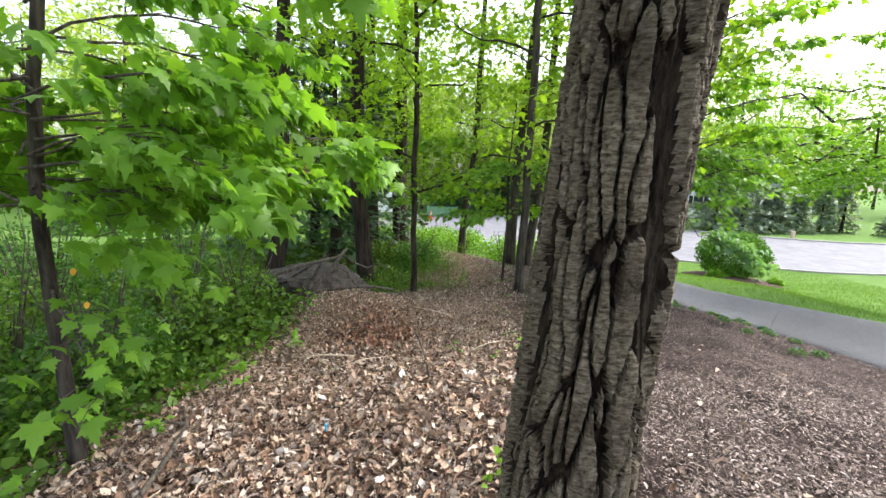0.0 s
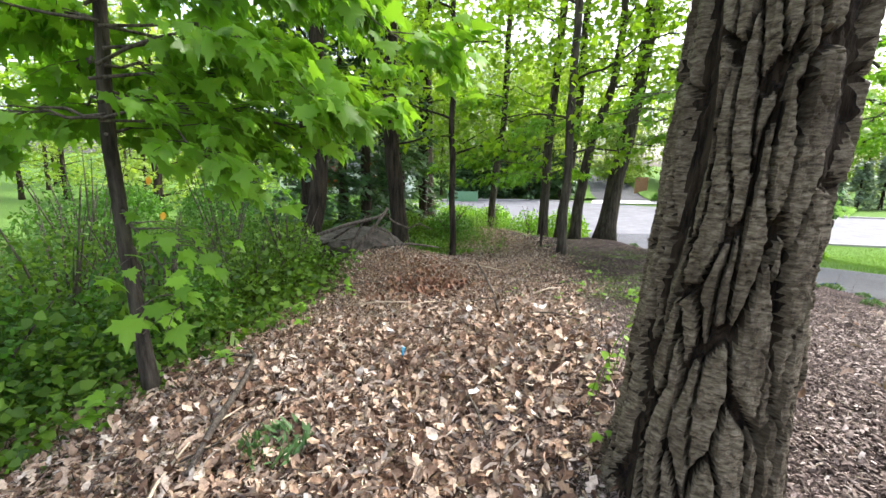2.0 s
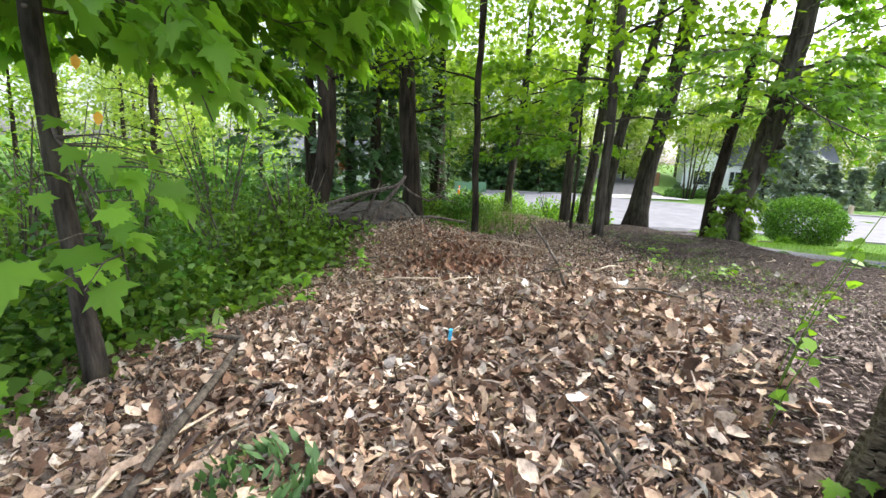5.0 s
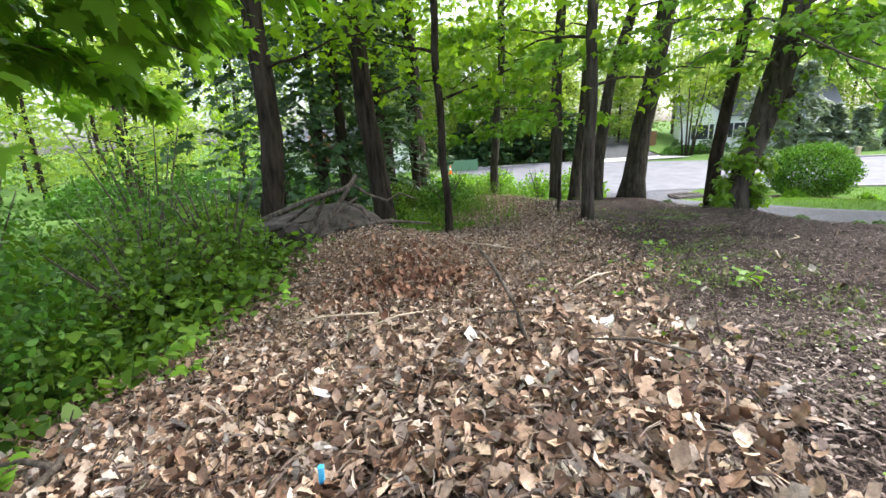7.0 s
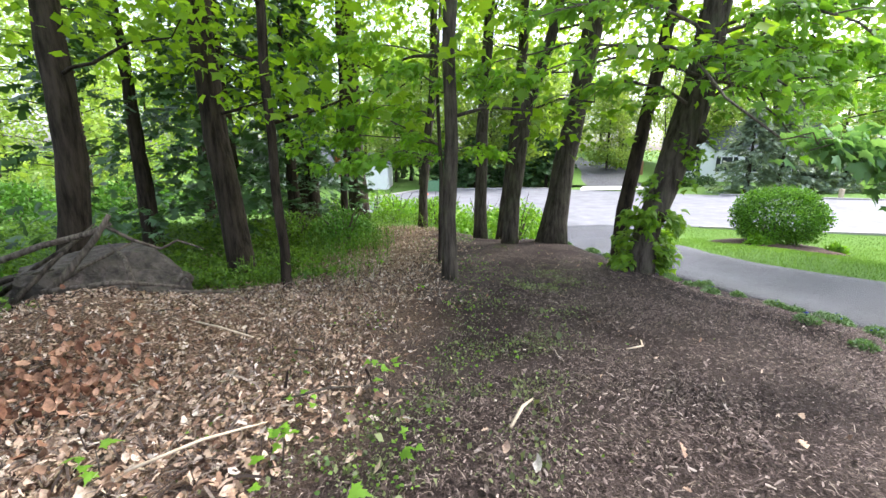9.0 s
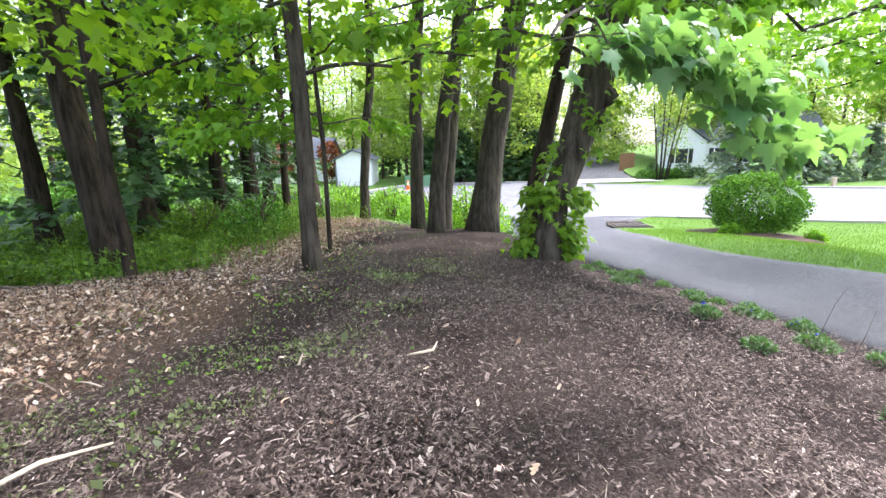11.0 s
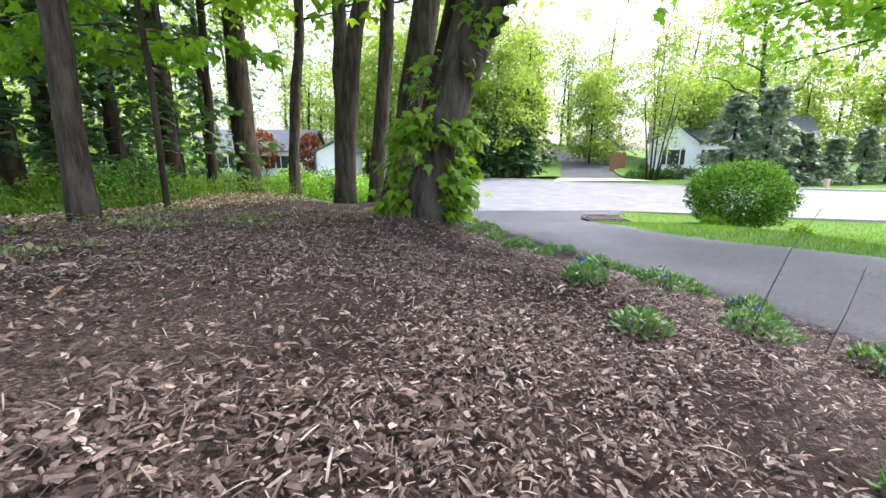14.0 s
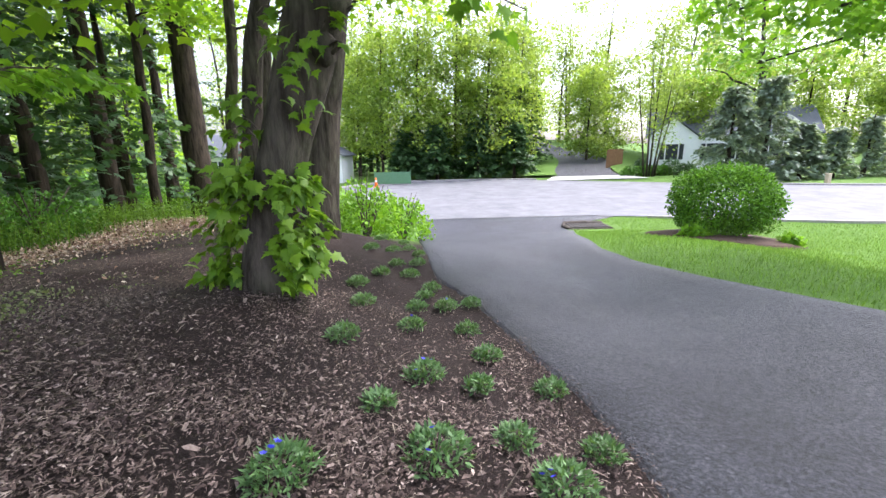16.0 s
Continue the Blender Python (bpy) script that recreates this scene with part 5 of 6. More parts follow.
OAK = [(0, 0, 0), (0.16, 0.15, 0.05), (0.10, 0.28, 0.02), (0.26, 0.42, 0.10), (0.13, 0.55, 0.02), (0.24, 0.74, 0.08), (0.0, 1.0, -0.06), (-0.24, 0.74, 0.06), (-0.13, 0.55, 0.02), (-0.27, 0.40, 0.11), (-0.10, 0.28, 0.02), (-0.16, 0.14, 0.04)]
OAK_FACES = [(0, 1, 2, 10, 11), (2, 3, 4, 8, 9, 10), (4, 5, 6, 7, 8)]
CURL = [(0, 0, 0.10), (0.2, 0.2, 0.0), (0.34, 0.45, 0.10), (0.22, 0.8, 0.16), (0, 1.0, 0.30), (-0.2, 0.75, 0.10), (-0.3, 0.45, 0.2), (-0.16, 0.2, 0.1), (0, 0.5, -0.04)]
CURL_FACES = [(8, 0, 1), (8, 1, 2), (8, 2, 3), (8, 3, 4), (8, 4, 5), (8, 5, 6), (8, 6, 7), (8, 7, 0)]
for name, shape, fs, n, sd, size in (("leaf_litter", OAK, OAK_FACES, 105000, 901, 0.070), ("leaf_litter", CURL, CURL_FACES, 125000, 902, 0.064)):
    x, y, r2 = scatter(n, 10.2, 17.4, 16.9, 31.4, litter_chance, sd)
    n = len(x)
    z = ground_z(x, y) - 0.005 + 0.055 * r2.uniform(0, 1, n) ** 1.5 + 0.03 * patch(x, y, 2.3) + 0.02 * patch(x, y, 6)
    t = turns_of(r2.uniform(0, 6.3, n), r2.normal(0, 0.6, n), r2.normal(0, 0.6, n), size * r2.uniform(0.45, 1.3, n) * (1 - 0.5 * smooth(21.5, 24.5, y)))
    tagged(new(name, cloud(name, shape, fs, t, np.stack([x, y, z], -1), DEAD_LEAF, True)), "curled brown and tan oak leaves covering the ground", "leaf litter", kind="stuff")


def chip_chance(x, y, u):
    edge = litter_edge(y) + 0.35 * patch(x, y, 1.3, 5)
    p = smooth(-1.2, 0.2, x - edge) * (x < drive_left(y) + 0.05 + 0.12 * patch(x, y, 4, 3))
    p *= 1 - 0.55 * smooth(-1.3, -0.5, x - drive_left(y)) * smooth(24.4, 25.0, y)
    p *= 0.30 + 0.70 * smooth(-0.15, 0.30, patch(x, y, 1.3, 9) + 0.5 * patch(x, y, 3.1, 2) + 0.25 * smooth(22.6, 21.2, y))
    return u < p * (1 - 0.85 * smooth(25.5, 28, y)) * (0.8 + 0.2 * smooth(21.5, 23, y)) * smooth(17.4, 18.2, y)


WEDGE = [(-0.44, -0.17, -0.05), (0.5, -0.06, -0.05), (0.40, 0.03, 0.07), (-0.5, 0.02, 0.08), (0.30, 0.19, -0.05), (-0.34, 0.15, -0.05)]
WEDGE_FACES = [(0, 1, 2, 3), (3, 2, 4, 5)]
x, y, r2 = scatter(420000, 13.5, 20.1, 17.6, 28.2, chip_chance, 903)
n = len(x)
z = ground_z(x, y) - 0.002 + 0.014 * r2.uniform(0, 1, n) + 0.02 * patch(x, y, 2.3)
t = turns_of(r2.uniform(0, 6.3, n), r2.normal(0, 0.25, n), r2.normal(0, 0.25, n), (r2.gamma(2.6, 0.0034, n) + 0.005) * (1 + 0.8 * smooth(23.5, 21.5, y)))
tagged(new("mulch_chips", cloud("mulch_chips", WEDGE, WEDGE_FACES, t, np.stack([x, y, z], -1), CHIP)), "shredded brown bark mulch chips", "mulch", kind="stuff")

# a second, flatter layer of broken flakes where the bed is thickest
FLAKE = [(-0.5, -0.12, 0), (0.1, -0.19, 0.10), (0.5, -0.04, -0.04), (0.22, 0.17, 0.12), (-0.4, 0.12, 0.04)]
x, y, r2 = scatter(190000, 15.2, 20.1, 21.6, 27.0, lambda a, b, u: chip_chance(a, b, u / np.maximum(1e-6, smooth(15.2, 16.6, a) * smooth(21.6, 23.2, b) * (1 - smooth(25.6, 27.0, b)))), 904)
n = len(x)
z = ground_z(x, y) - 0.003 + 0.010 * r2.uniform(0, 1, n) + 0.02 * patch(x, y, 2.3)
t = turns_of(r2.uniform(0, 6.3, n), r2.normal(0, 0.35, n), r2.normal(0, 0.35, n), r2.gamma(2.3, 0.0046, n) + 0.005)
tagged(new("mulch_flakes", cloud("mulch_flakes", FLAKE, [(0, 1, 2, 3, 4)], t, np.stack([x, y, z], -1), CHIP)), "small broken flakes of brown bark mulch", "mulch", kind="stuff")


# shredded fibres lying over the chips
FIBRE = litter_material("mulch_fibre", [(0.0, (0.034, 0.023, 0.019)), (0.5, (0.088, 0.064, 0.053)), (0.85, (0.20, 0.158, 0.130)), (1.0, (0.40, 0.34, 0.28))], 0.9)
STRIP = [(-0.5, -0.035, 0), (0.0, -0.045, 0.06), (0.5, -0.02, -0.03), (0.5, 0.02, -0.03), (0.0, 0.04, 0.06), (-0.5, 0.03, 0)]
x, y, r2 = scatter(330000, 13.5, 20.1, 17.5, 28.0, lambda a, b, u: chip_chance(a, b, u / np.maximum(1e-6, smooth(17.5, 19.0, b + 0.6 * patch(a, b, 1.2, 30)))), 907)
n = len(x)
t = turns_of(r2.uniform(0, 6.3, n), r2.normal(0, 0.25, n), r2.normal(0, 0.4, n), (r2.gamma(2.4, 0.0052, n) + 0.007) * (1 + 0.9 * smooth(23.2, 21.5, y)))
tagged(new("mulch_fibres", cloud("mulch_fibres", STRIP, [(0, 1, 4, 5), (1, 2, 3, 4)], t, np.stack([x, y, ground_z(x, y) + 0.003 + 0.014 * r2.uniform(0, 1, n) + 0.02 * patch(x, y, 2.3)], -1), FIBRE)), "thin shredded fibres of weathered bark mulch", "mulch", kind="stuff")

# folded leaf edges and stalks that stick out of the litter
FOLD = [(-0.5, 0.0, 0.02), (0.0, 0.05, 0.10), (0.5, 0.0, 0.0), (0.45, 0.10, 0.16), (0.0, 0.16, 0.26), (-0.42, 0.09, 0.14)]
x, y, r2 = scatter(70000, 10.6, 17.0, 17.4, 28.0, litter_chance, 908)
n = len(x)
z = ground_z(x, y) + 0.01 + 0.05 * r2.uniform(0, 1, n) + 0.03 * patch(x, y, 2.3) + 0.02 * patch(x, y, 6)
t = turns_of(r2.uniform(0, 6.3, n), r2.normal(0.2, 0.5, n), r2.normal(0, 0.4, n), (0.030 + r2.gamma(2.0, 0.010, n)) * (1 - 0.4 * smooth(21.5, 24.5, y)))
tagged(new("leaf_litter", cloud("leaf_litter", FOLD, [(0, 1, 4, 5), (1, 2, 3, 4)], t, np.stack([x, y, z], -1), DEAD_LEAF)), "folded edges of dry brown leaves on the ground", "leaf litter", kind="stuff")
x, y, r2 = scatter(42000, 10.6, 17.0, 17.4, 27.0, litter_chance, 909)
n = len(x)
t = turns_of(r2.uniform(0, 6.3, n), r2.normal(0, 0.3, n), r2.normal(0, 0.5, n), 0.04 + r2.gamma(2.0, 0.018, n))
tagged(new("leaf_stalks", cloud("leaf_stalks", STRIP, [(0, 1, 4, 5), (1, 2, 3, 4)], t, np.stack([x, y, ground_z(x, y) + 0.02 + 0.045 * r2.uniform(0, 1, n) + 0.03 * patch(x, y, 2.3)], -1), FIBRE)), "thin dry leaf stalks and twigs in the litter", "twigs", kind="stuff")

# paler chips on the open part of the bed, sunlight put into their colour
CHIP_SUNLIT = litter_material("bark_chip_sunlit", [(0.0, (0.10, 0.075, 0.064)), (0.5, (0.27, 0.215, 0.19)), (0.9, (0.46, 0.39, 0.35)), (1.0, (0.62, 0.55, 0.50))], 0.85)
x, y, r2 = scatter(215000, 13.5, 20.1, 17.5, 22.6, lambda a, b, u: chip_chance(a, b, u / np.maximum(1e-6, (0.45 + 0.55 * smooth(-0.1, 0.2, patch(a, b, 1.7, 21))) * smooth(22.6, 21.2, b) * smooth(17.5, 19.0, b + 0.6 * patch(a, b, 1.2, 31)) * smooth(20.0, 18.6, a + 0.5 * patch(a, b, 1.1, 32)))), 905)
n = len(x)
t = turns_of(r2.uniform(0, 6.3, n), r2.normal(0, 0.3, n), r2.normal(0, 0.3, n), r2.gamma(2.4, 0.0062, n) + 0.006)
tagged(new("mulch_flakes", cloud("mulch_flakes", FLAKE, [(0, 1, 2, 3, 4)], t, np.stack([x, y, ground_z(x, y) + 0.003 + 0.012 * r2.uniform(0, 1, n) + 0.02 * patch(x, y, 2.3)], -1), CHIP_SUNLIT)), "pale flakes of bark mulch, their colour lightened for sun", "mulch", kind="stuff")


# a thin film of moss and tiny seedlings between the leaves and the mulch
SPRIG = [(0, 0, 0), (0.35, 0.3, 0.5), (0, 0.75, 0.75), (-0.35, 0.3, 0.5)]
MOSS = leaf_material("moss", (0.050, 0.070, 0.026), (0.155, 0.185, 0.075), 0.2)


def moss_chance(x, y, u):
    off = x - (15.35 + 0.42 * (y - 22.6)) - 0.25 * patch(x, y, 1.1, 7)
    return u < np.exp(-((off / 0.42) ** 2)) * smooth(-0.25, 0.45, patch(x, y, 2.2, 4) + 0.5 * patch(x, y, 6.0, 6)) * (1 - smooth(25.4, 27.2, y)) * smooth(21.2, 22.6, y)


x, y, r2 = scatter(150000, 14.0, 18.2, 21.2, 27.2, moss_chance, 906)
n = len(x)
t = turns_of(r2.uniform(0, 6.3, n), r2.normal(0, 0.5, n), r2.normal(0, 0.5, n), r2.gamma(2.0, 0.0048, n) + 0.004)
tagged(new("moss", cloud("moss", SPRIG, [(0, 1, 2, 3)], t, np.stack([x, y, ground_z(x, y) + 0.012 * r2.uniform(0, 1, n) + 0.02 * patch(x, y, 2.3)], -1), MOSS)), "thin olive moss and tiny seedlings on the mulch", "moss", kind="stuff")


# ---- undergrowth, seedlings, periwinkle, grass ----
HEART = [(0, 0, 0), (0.42, 0.12, -0.04), (0.34, 0.55, -0.03), (0, 1.0, -0.12), (-0.34, 0.55, -0.03), (-0.42, 0.12, -0.04)]
HEART_FACES = [(0, 1, 2, 3), (0, 3, 4, 5)]


def herb_edge(x, y):
    edge = 11.45 + 0.147 * np.clip(y - 21.5, -4, 4) + 0.5 * patch(x, y, 0.9, 2) + 0.5 * smooth(22.5, 24, y) * (y < 25)
    return np.where(y > 26.4, 13.85 + 0.5 * patch(x, y, 0.9, 2), edge)


def herb_chance(x, y, u):
    rock = (np.abs(x - 12.1) < 1.2) & (np.abs(y - 25.5) < 0.85)
    thin = 0.35 + 0.65 * smooth(7.0, 9.5, x) * (1 - smooth(27, 30, y))
    return (u < thin * smooth(0.25, -0.4, x - herb_edge(x, y))) & ~rock


x, y, r2 = scatter(190000, 5.0, 14.7, 18.8, 33, herb_chance, 911)
n = len(x)
inside = smooth(0.1, -0.9, x - herb_edge(x, y))
tall = 0.12 + 1.0 * inside * smooth(20.0, 21.6, y) * (1 - 0.8 * smooth(24.8, 26.5, y))
crag = 0.55 + 0.9 * patch(x, y, 1.3, 4) + 0.55 * patch(x, y, 3.4, 6)
z = ground_z(x, y) + tall * np.clip(crag, 0.12, 1.5) * r2.uniform(0.02, 1.05, n) ** 0.7 + 0.25 * tall * r2.uniform(0, 1, n) ** 9
t = turns_of(r2.uniform(0, 6.3, n), r2.normal(-0.2, 0.6, n), r2.normal(0, 0.6, n), 0.05 * r2.gamma(5, 0.2, n))
tagged(new("undergrowth", cloud("undergrowth", HEART, HEART_FACES, t, np.stack([x, y, z], -1), LEAF_HERB)), "dense tangled green weeds and low bushes under the trees", "undergrowth", kind="stuff")
k = r2.integers(0, n, 260)
STAR = [(0.5 * math.cos(a) * (1 if j % 2 else 0.35), 0.5 * math.sin(a) * (1 if j % 2 else 0.35), 0.02 * (j % 2)) for j, a in enumerate(np.arange(8) * math.pi / 4)]
t = turns_of(r2.uniform(0, 6.3, 260), r2.normal(0, 0.3, 260), r2.normal(0, 0.3, 260), r2.uniform(0.018, 0.035, 260))
tagged(new("white_blossoms", cloud("white_blossoms", STAR, [tuple(range(8))], t, np.stack([x[k], y[k], z[k] + 0.06], -1), WHITE_PETAL)), "tiny white blossoms over the weeds", "blossoms", kind="stuff")
for j, (bx, by, rx, h) in enumerate([(10.80, 22.65, 0.7, 1.2), (11.40, 24.45, 0.6, 1.0), (10.10, 21.55, 0.7, 1.1), (9.50, 23.15, 1.1, 1.5), (8.50, 24.75, 1.3, 1.8), (10.40, 24.75, 0.9, 1.1), (7.90, 22.15, 1.3, 1.9), (9.10, 21.15, 1.0, 1.5), (9.90, 25.75, 1.0, 1.8), (11.10, 23.75, 0.6, 0.8), (7.10, 26.15, 1.2, 1.3), (12.80, 29.55, 0.7, 0.7), (13.80, 29.45, 0.7, 0.7)]):
    shrub("wild_shrub", (bx, by), (rx, 0.9, h), 3200, 0.065, LEAF_HERB if j % 2 else LEAF_SHRUB, 920 + j, "tangled wild shrub with small green leaves", "shrub", "wild shrubs", stems=16, shell=0.12)


def seedling(at, height, leaves, seed, mat=LEAF_BRIGHT, size=0.08):
    x, y = at
    top = thing("seedling", gz(x, y), "small bright green maple seedling in the litter", "seedling", "seedlings")
    r2 = np.random.default_rng(seed)
    v, f = tube([(0, 0, -0.02), (0.01, 0.01, height * 0.5), (0.0, 0.02, height)], (0.004, 0.003, 0.002), 5)
    part("stem", mesh_of("stem", v, f, TWIG), top)
    c = np.stack([r2.normal(0, 0.035, leaves), r2.normal(0, 0.035, leaves), height * r2.uniform(0.35, 1.05, leaves)], -1)
    part("leaves", cloud("leaves", MAPLE, MAPLE_FACES, turns_of(r2.uniform(0, 6.3, leaves), r2.normal(-0.2, 0.3, leaves), r2.normal(0, 0.3, leaves), size * r2.uniform(0.6, 1.2, leaves)), c, mat), top)


for j, (sx, sy, h, n, sz) in enumerate([(14.24, 22.96, 0.12, 5, 0.07), (14.59, 22.63, 0.1, 5, 0.07), (14.93, 22.99, 0.16, 8, 0.08), (15.23, 22.61, 0.12, 5, 0.10), (14.90, 23.31, 0.15, 6, 0.07), (15.26, 23.52, 0.2, 12, 0.08), (15.45, 22.97, 0.12, 4, 0.08),
                                        (15.01, 22.62, 0.12, 6, 0.06), (14.47, 26.45, 0.2, 9, 0.08), (15.55, 22.65, 0.06, 3, 0.05), (15.28, 22.55, 0.18, 7, 0.10), (14.33, 20.36, 0.16, 7, 0.09), (14.57, 20.50, 0.2, 6, 0.08), (14.17, 20.50, 0.12, 5, 0.07),
                                        (11.98, 20.00, 0.35, 12, 0.13), (11.65, 19.70, 0.2, 6, 0.12), (11.35, 20.15, 0.3, 14, 0.11), (10.75, 20.55, 0.35, 16, 0.11), (11.45, 21.05, 0.25, 12, 0.10), (11.85, 21.75, 0.2, 10, 0.09), (12.20, 22.45, 0.3, 14, 0.09), (12.45, 23.25, 0.3, 14, 0.09),
                                        (16.05, 24.05, 0.06, 4, 0.05), (16.45, 24.75, 0.05, 4, 0.04), (15.65, 25.05, 0.08, 6, 0.06), (15.35, 25.55, 0.1, 8, 0.06), (14.75, 27.25, 0.25, 12, 0.09), (12.35, 19.35, 0.15, 4, 0.10)]):
    seedling((sx, sy), h, n, 950 + j, LEAF_BRIGHT if j % 3 else LEAF_MAPLE, sz * (0.72 if sx > 14.4 else 1.0))
# tall weed with yellow-green leaves near the thick trunk
weed = thing("tall_weed", gz(14.28, 20.92), "tall thin weed with yellow-green leaves", "weed")
for dx, dy, h in ((0, 0, 0.55), (0.1, 0.1, 0.7), (-0.1, -0.12, 0.3), (0.18, 0.2, 0.5)):
    v, f = tube([(dx, dy, -0.02), (dx + 0.12 * h, dy, h * 0.5), (dx + 0.35 * h, dy, h)], (0.0026, 0.002, 0.0015), 5)
    part("stem", mesh_of("stem", v, f, LEAF_HERB), weed)
    c = np.array([(dx + 0.35 * h * s + rng.normal(0, 0.03), dy + rng.normal(0, 0.03), h * s) for s in np.linspace(0.25, 1, 9)])
    part("leaves", cloud("leaves", HEART, HEART_FACES, turns_of(rng.uniform(0, 6.3, 9), rng.normal(-0.3, 0.4, 9), rng.normal(0, 0.4, 9), rng.uniform(0.028, 0.055, 9)), c, LEAF_BRIGHT), weed)

# low green film of weeds on the border between leaves and mulch
x, y, r2 = scatter(20000, 14.4, 18.2, 21.5, 30, lambda a, b, u: u < 0.75 * np.exp(-(((a - litter_edge(b) - 0.1) / 0.7) ** 2)) * smooth(-0.1, 0.3, patch(a, b, 1.6, 8)), 931)
n = len(x)
t = turns_of(r2.uniform(0, 6.3, n), r2.normal(0.2, 0.4, n), r2.normal(0, 0.4, n), r2.uniform(0.010, 0.026, n))
tagged(new("low_weeds", cloud("low_weeds", HEART, HEART_FACES, t, np.stack([x, y, ground_z(x, y) + 0.02 + 0.02 * r2.uniform(0, 1, n)], -1), LEAF_HERB)), "thin film of tiny green weeds in the soil", "weeds", kind="stuff")


SPEAR = [(0, 0, 0), (0.17, 0.4, 0.02), (0, 1, -0.08), (-0.17, 0.4, 0.02)]
SPEAR_FACES = [(0, 1, 2, 3)]


def periwinkle(at, r, flowers, seed):
    x, y = at
    top = thing("periwinkle", gz(x, y), "low periwinkle clump with blue flowers in the mulch" if flowers else "low green periwinkle clump in the mulch", "ground cover", "periwinkle clumps")
    r2 = np.random.default_rng(seed)
    r = 0.56 * r
    n = int(4000 * r)
    a, d = r2.uniform(0, 6.3, n), r * np.sqrt(r2.uniform(0, 1, n))
    c = np.stack([d * np.cos(a), d * np.sin(a), (0.015 + 0.7 * r * (1 - (d / r) ** 2) * r2.uniform(0.3, 1, n))], -1)
    part("leaves", cloud("leaves", SPEAR, SPEAR_FACES, turns_of(a - math.pi / 2 + r2.normal(0, 0.9, n), r2.normal(0.7, 0.5, n), r2.normal(0, 0.5, n), 0.032 * r2.uniform(0.6, 1.3, n)), c, LEAF_VINCA), top)
    for k in range(9):
        b = r2.uniform(0, 6.3)
        v, f = tube([(0, 0, 0), (0.5 * r * math.cos(b), 0.5 * r * math.sin(b), 0.6 * r), (0.95 * r * math.cos(b), 0.95 * r * math.sin(b), 0.35 * r)], (0.003, 0.002, 0.0015), 4)
        part("stem", mesh_of("stem", v, f, LEAF_VINCA), top)
    for k in range(flowers):
        b, d = r2.uniform(0, 6.3), r * r2.uniform(0.1, 0.8)
        pet = [(0, 0, 0)] + [(0.012 * math.cos(q) * (1 if j % 2 else 0.6), 0.012 * math.sin(q) * (1 if j % 2 else 0.6), 0.004) for j, q in enumerate(np.arange(10) * math.pi / 5)]
        fl = part("flower", mesh_of("flower", pet, [(0, 1 + j, 1 + (j + 1) % 10) for j in range(10)], BLUE), top, "blue five-petalled flower")
        fl.matrix_basis = pose(d * math.cos(b), d * math.sin(b), 0.03 + 0.7 * r * (1 - (d / r) ** 2), r2.uniform(-60, 10), r2.uniform(-30, 30), 0)


CLUMPS = [(18.74, 24.86, 0.16, 5), (19.16, 25.01, 0.18, 2), (19.1, 25.6, 0.15, 3), (18.65, 25.99, 0.15, 0), (18.99, 26.43, 0.14, 1), (19.44, 26.04, 0.14, 0), (19.71, 25.69, 0.13, 0), (19.56, 24.99, 0.17, 3), (19.44, 25.2, 0.12, 0), (19.77, 25.21, 0.12, 0),
          (18.62, 26.75, 0.16, 0), (19.0, 26.92, 0.14, 0), (18.48, 27.29, 0.16, 0), (19.23, 27.03, 0.16, 1), (19.36, 26.48, 0.14, 0), (19.44, 27.18, 0.14, 0), (18.87, 28.04, 0.17, 0), (18.36, 28.82, 0.17, 0), (18.92, 28.71, 0.17, 0), (18.58, 29.16, 0.17, 0),
          (18.74, 24.38, 0.14, 0), (19.2, 24.5, 0.19, 3), (19.6, 24.45, 0.15, 1), (18.96, 23.76, 0.18, 2), (19.38, 23.84, 0.17, 0), (18.75, 29.7, 0.17, 0), (18.9, 29.4, 0.15, 0), (18.3, 30.0, 0.17, 0), (18.6, 27.85, 0.15, 0), (19.1, 27.6, 0.14, 0),
          (19.05, 27.3, 0.12, 0), (18.7, 28.4, 0.15, 0), (18.6, 30.6, 0.16, 0), (18.2, 31.0, 0.16, 0), (18.95, 25.25, 0.10, 0), (19.35, 25.6, 0.11, 0)]
for j, (px, py, r, fl) in enumerate(CLUMPS):
    periwinkle((px, py), r, fl, 1000 + j)

# lawn blades along the drive and round the shrub
BLADE = [(-0.06, 0, 0), (0.06, 0, 0), (0.03, 0.12, 0.6), (0, 0.3, 1.0)]
x, y, r2 = scatter(80000, 21.9, 33, 24, 38.9, lambda a, b, u: (a > drive_right(b) + 0.02) & (((a - 26.4) / 1.8) ** 2 + ((b - 34.4) / 1.65) ** 2 > 1) & (np.hypot(a - 24.0, b - 37.0) > 1.0) & (b < 38.8 - 2.4 * smooth(24, 34, a)), 941)
n = len(x)
t = turns_of(r2.uniform(0, 6.3, n), r2.normal(0, 0.2, n), r2.normal(0, 0.2, n), r2.uniform(0.04, 0.085, n))
tagged(new("grass", cloud("grass", BLADE, [(0, 1, 2), (0, 2, 3)], t, np.stack([x, y, ground_z(x, y) - 0.01], -1), GRASS)), "mown green lawn grass", "grass", kind="stuff")

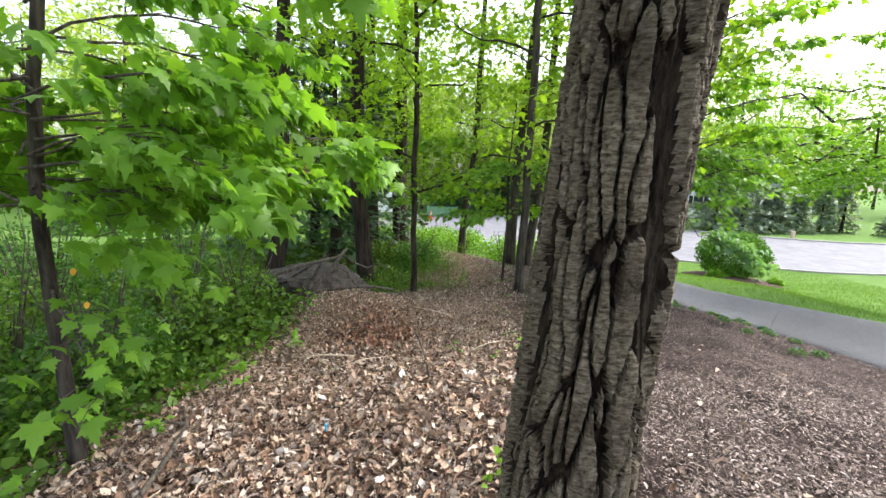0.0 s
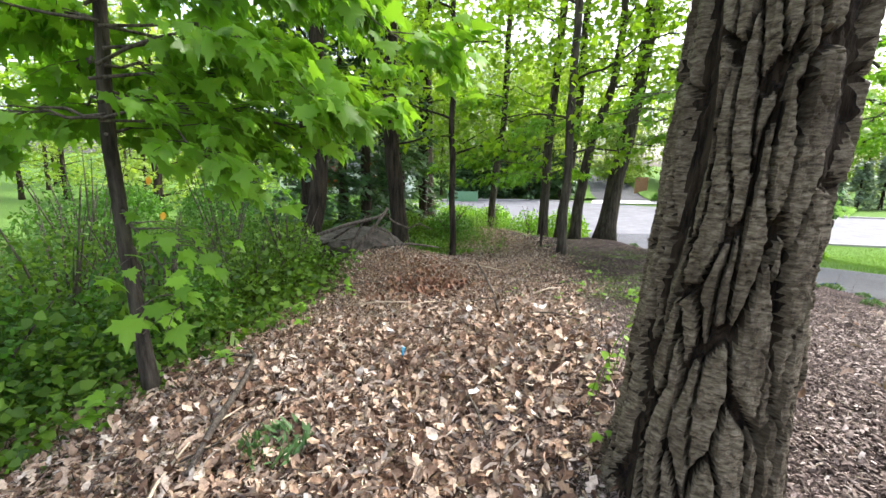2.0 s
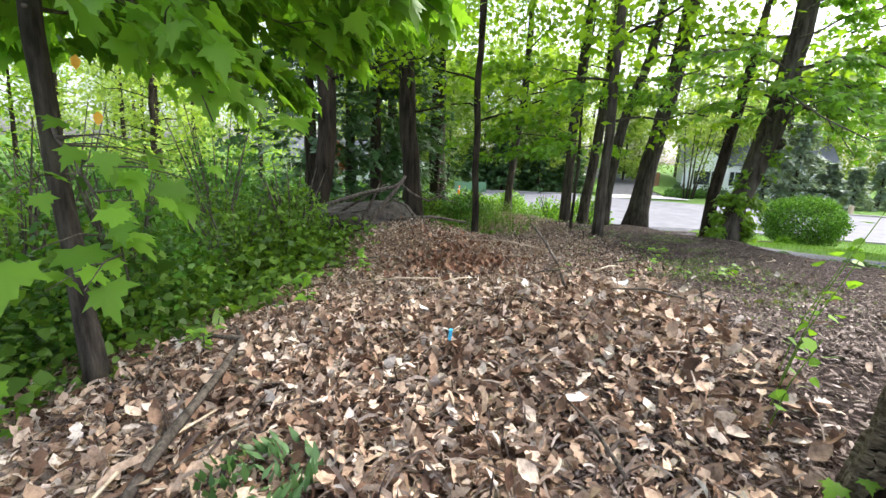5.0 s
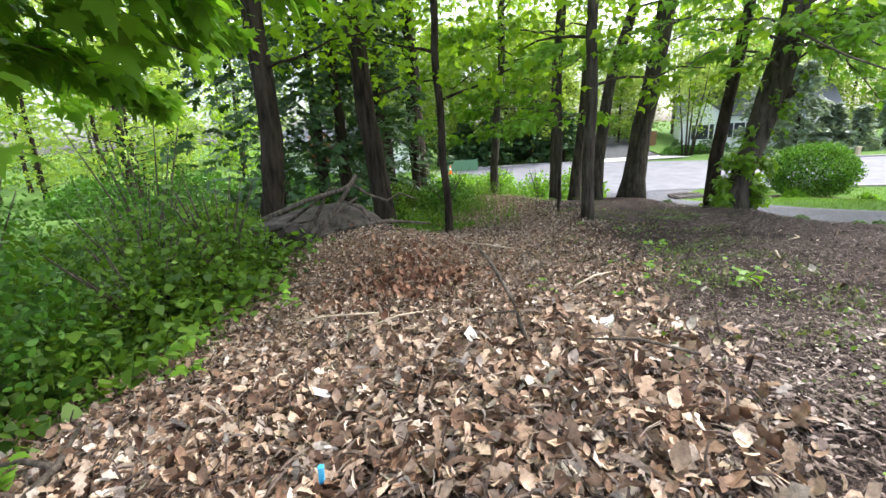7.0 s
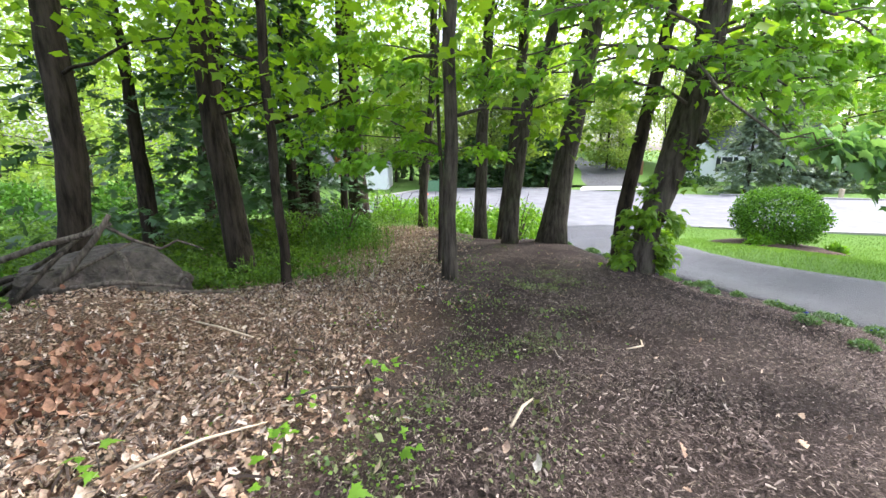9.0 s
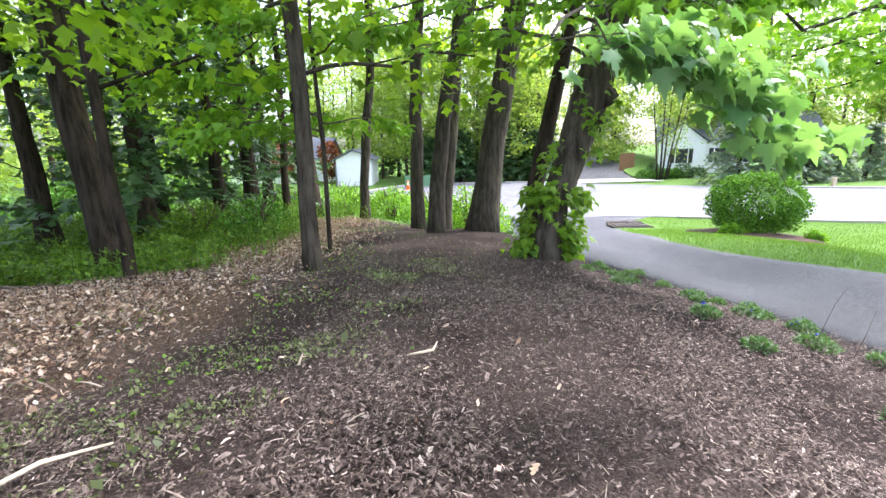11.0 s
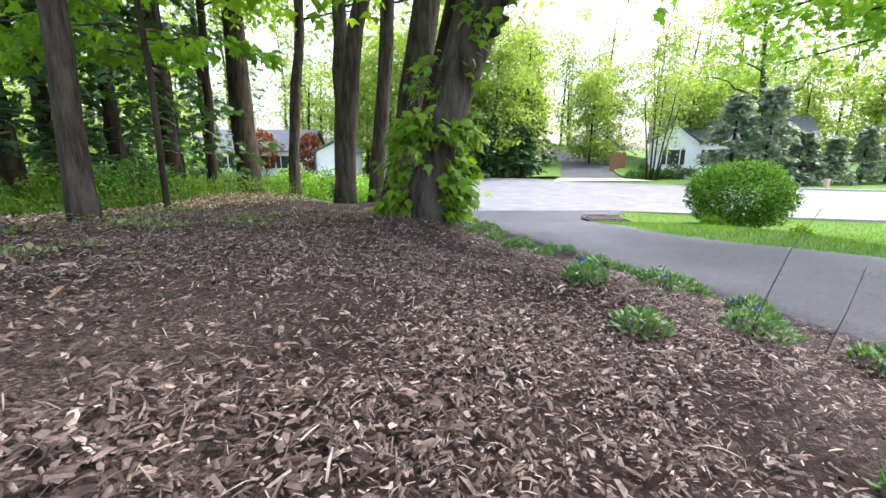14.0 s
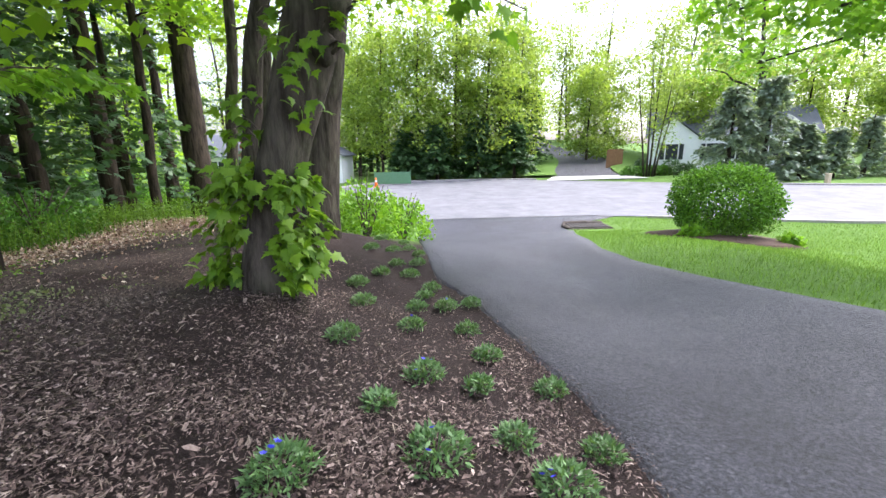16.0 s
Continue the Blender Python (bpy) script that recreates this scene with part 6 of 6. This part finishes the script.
# feathery tall weeds at the wood's edge
x, y, r2 = scatter(9000, 9.0, 16.2, 26.2, 32.5, lambda a, b, u: (u < smooth(0.3, -0.5, a - 14.8 - 0.5 * patch(a, b, 0.8, 2) - 0.8 * smooth(29, 31, b)) * (0.25 + 0.75 * smooth(-0.1, 0.3, patch(a, b, 1.1, 12))) * (0.3 + 0.7 * smooth(10.5, 12.5, a))), 942)
n = len(x)
t = turns_of(r2.uniform(0, 6.3, n), r2.normal(0, 0.15, n), r2.normal(0, 0.15, n), r2.uniform(0.12, 0.45, n))
WEED = [(-0.008, 0, 0), (0.008, 0, 0), (0.008, 0.08, 0.98), (-0.008, 0.08, 0.98), (0.16, 0.03, 0.5), (0.05, 0.10, 0.42), (-0.17, 0.06, 0.68), (-0.05, -0.04, 0.6), (0.13, 0.16, 0.88), (0.02, 0.15, 0.80), (0, 0.03, 0.4), (0, 0.05, 0.6), (0, 0.07, 0.8)]
tagged(new("tall_weeds", cloud("tall_weeds", WEED, [(0, 1, 2, 3), (10, 4, 5), (11, 6, 7), (12, 8, 9)], t, np.stack([x, y, ground_z(x, y) - 0.01], -1), LEAF_HERB)), "tall feathery green weeds at the wood's edge", "weeds", kind="stuff")

# rust-red fern litter in the middle of the leaves, and a soft green tuft near the old trunk
RUST = litter_material("rust_leaf", [(0.0, (0.11, 0.045, 0.024)), (0.5, (0.27, 0.135, 0.078)), (1.0, (0.42, 0.26, 0.17))])
r2 = np.random.default_rng(951)
n = 520
x, y = 13.35 + r2.normal(0, 0.33, n), 23.7 + r2.normal(0, 0.3, n)
t = turns_of(r2.uniform(0, 6.3, n), r2.normal(0.3, 0.6, n), r2.normal(0, 0.6, n), 0.07 * r2.uniform(0.5, 1.2, n))
tagged(new("rust_leaves", cloud("rust_leaves", CURL, CURL_FACES, t, np.stack([x, y, ground_z(x, y) + 0.03 + 0.06 * r2.uniform(0, 1, n)], -1), RUST, True)), "patch of rust-red dead leaves on the litter", "leaf litter", kind="stuff")
tuft = thing("moss_tuft", gz(12.63, 20.66, 0.02), "soft green tuft of fine weeds in the leaf litter", "weed")
n = 150
a, d = r2.uniform(0, 6.3, n), 0.17 * np.sqrt(r2.uniform(0, 1, n))
part("foliage", cloud("foliage", SPEAR, SPEAR_FACES, turns_of(a, r2.normal(0.9, 0.4, n), r2.normal(0, 0.4, n), r2.uniform(0.03, 0.08, n)), np.stack([d * np.cos(a), d * np.sin(a), 0.04 + 0.02 * r2.uniform(0, 1, n)], -1), LEAF_VINCA), tuft)

# small odds and ends
for j, (sx, sy, mat, label) in enumerate([(13.68, 22.1, PAPER, "pale dead leaf lying flat on the litter"), (13.1, 21.9, PAPER, "crumpled pale scrap in the leaves"), (14.4, 22.5, PAPER, "bleached leaf on the litter"), (13.58, 20.95, PAPER, "white scrap on the leaves"), (14.25, 22.1, PAPER, "bleached leaf on the litter")]):
    me = cloud("scrap", CURL, CURL_FACES, turns_of(np.array([j * 1.3]), np.array([0.2]), np.array([0.1]), np.array([0.09])), np.array([[0, 0, 0.0]]), mat)
    ob = tagged(new("scrap", me), label, "scrap")
    ob.location = gz(sx, sy, 0.05)
me = box_mesh("plastic_stub", (-0.008, -0.008, 0), (0.008, 0.008, 0.1), CYAN, 0.003)
ob = tagged(new("plastic_stub", me), "bright blue plastic stub sticking out of the leaves", "litter")
ob.location = gz(13.18, 21.44, 0.02)
ob.rotation_euler = (0.1, 0.1, 0)
for dx, dy, dz in ((0.35, -0.28, 1.55), (0.42, -0.3, 1.35)):
    me = cloud("yellow_leaf", LEAF6, LEAF6_FACES, turns_of(np.array([1.0]), np.array([-1.2]), np.array([0.3]), np.array([0.055])), np.array([[dx, dy, dz]]), YELLOW_LEAF)
    part("yellow_leaf", me, young, "yellowed hanging leaf")
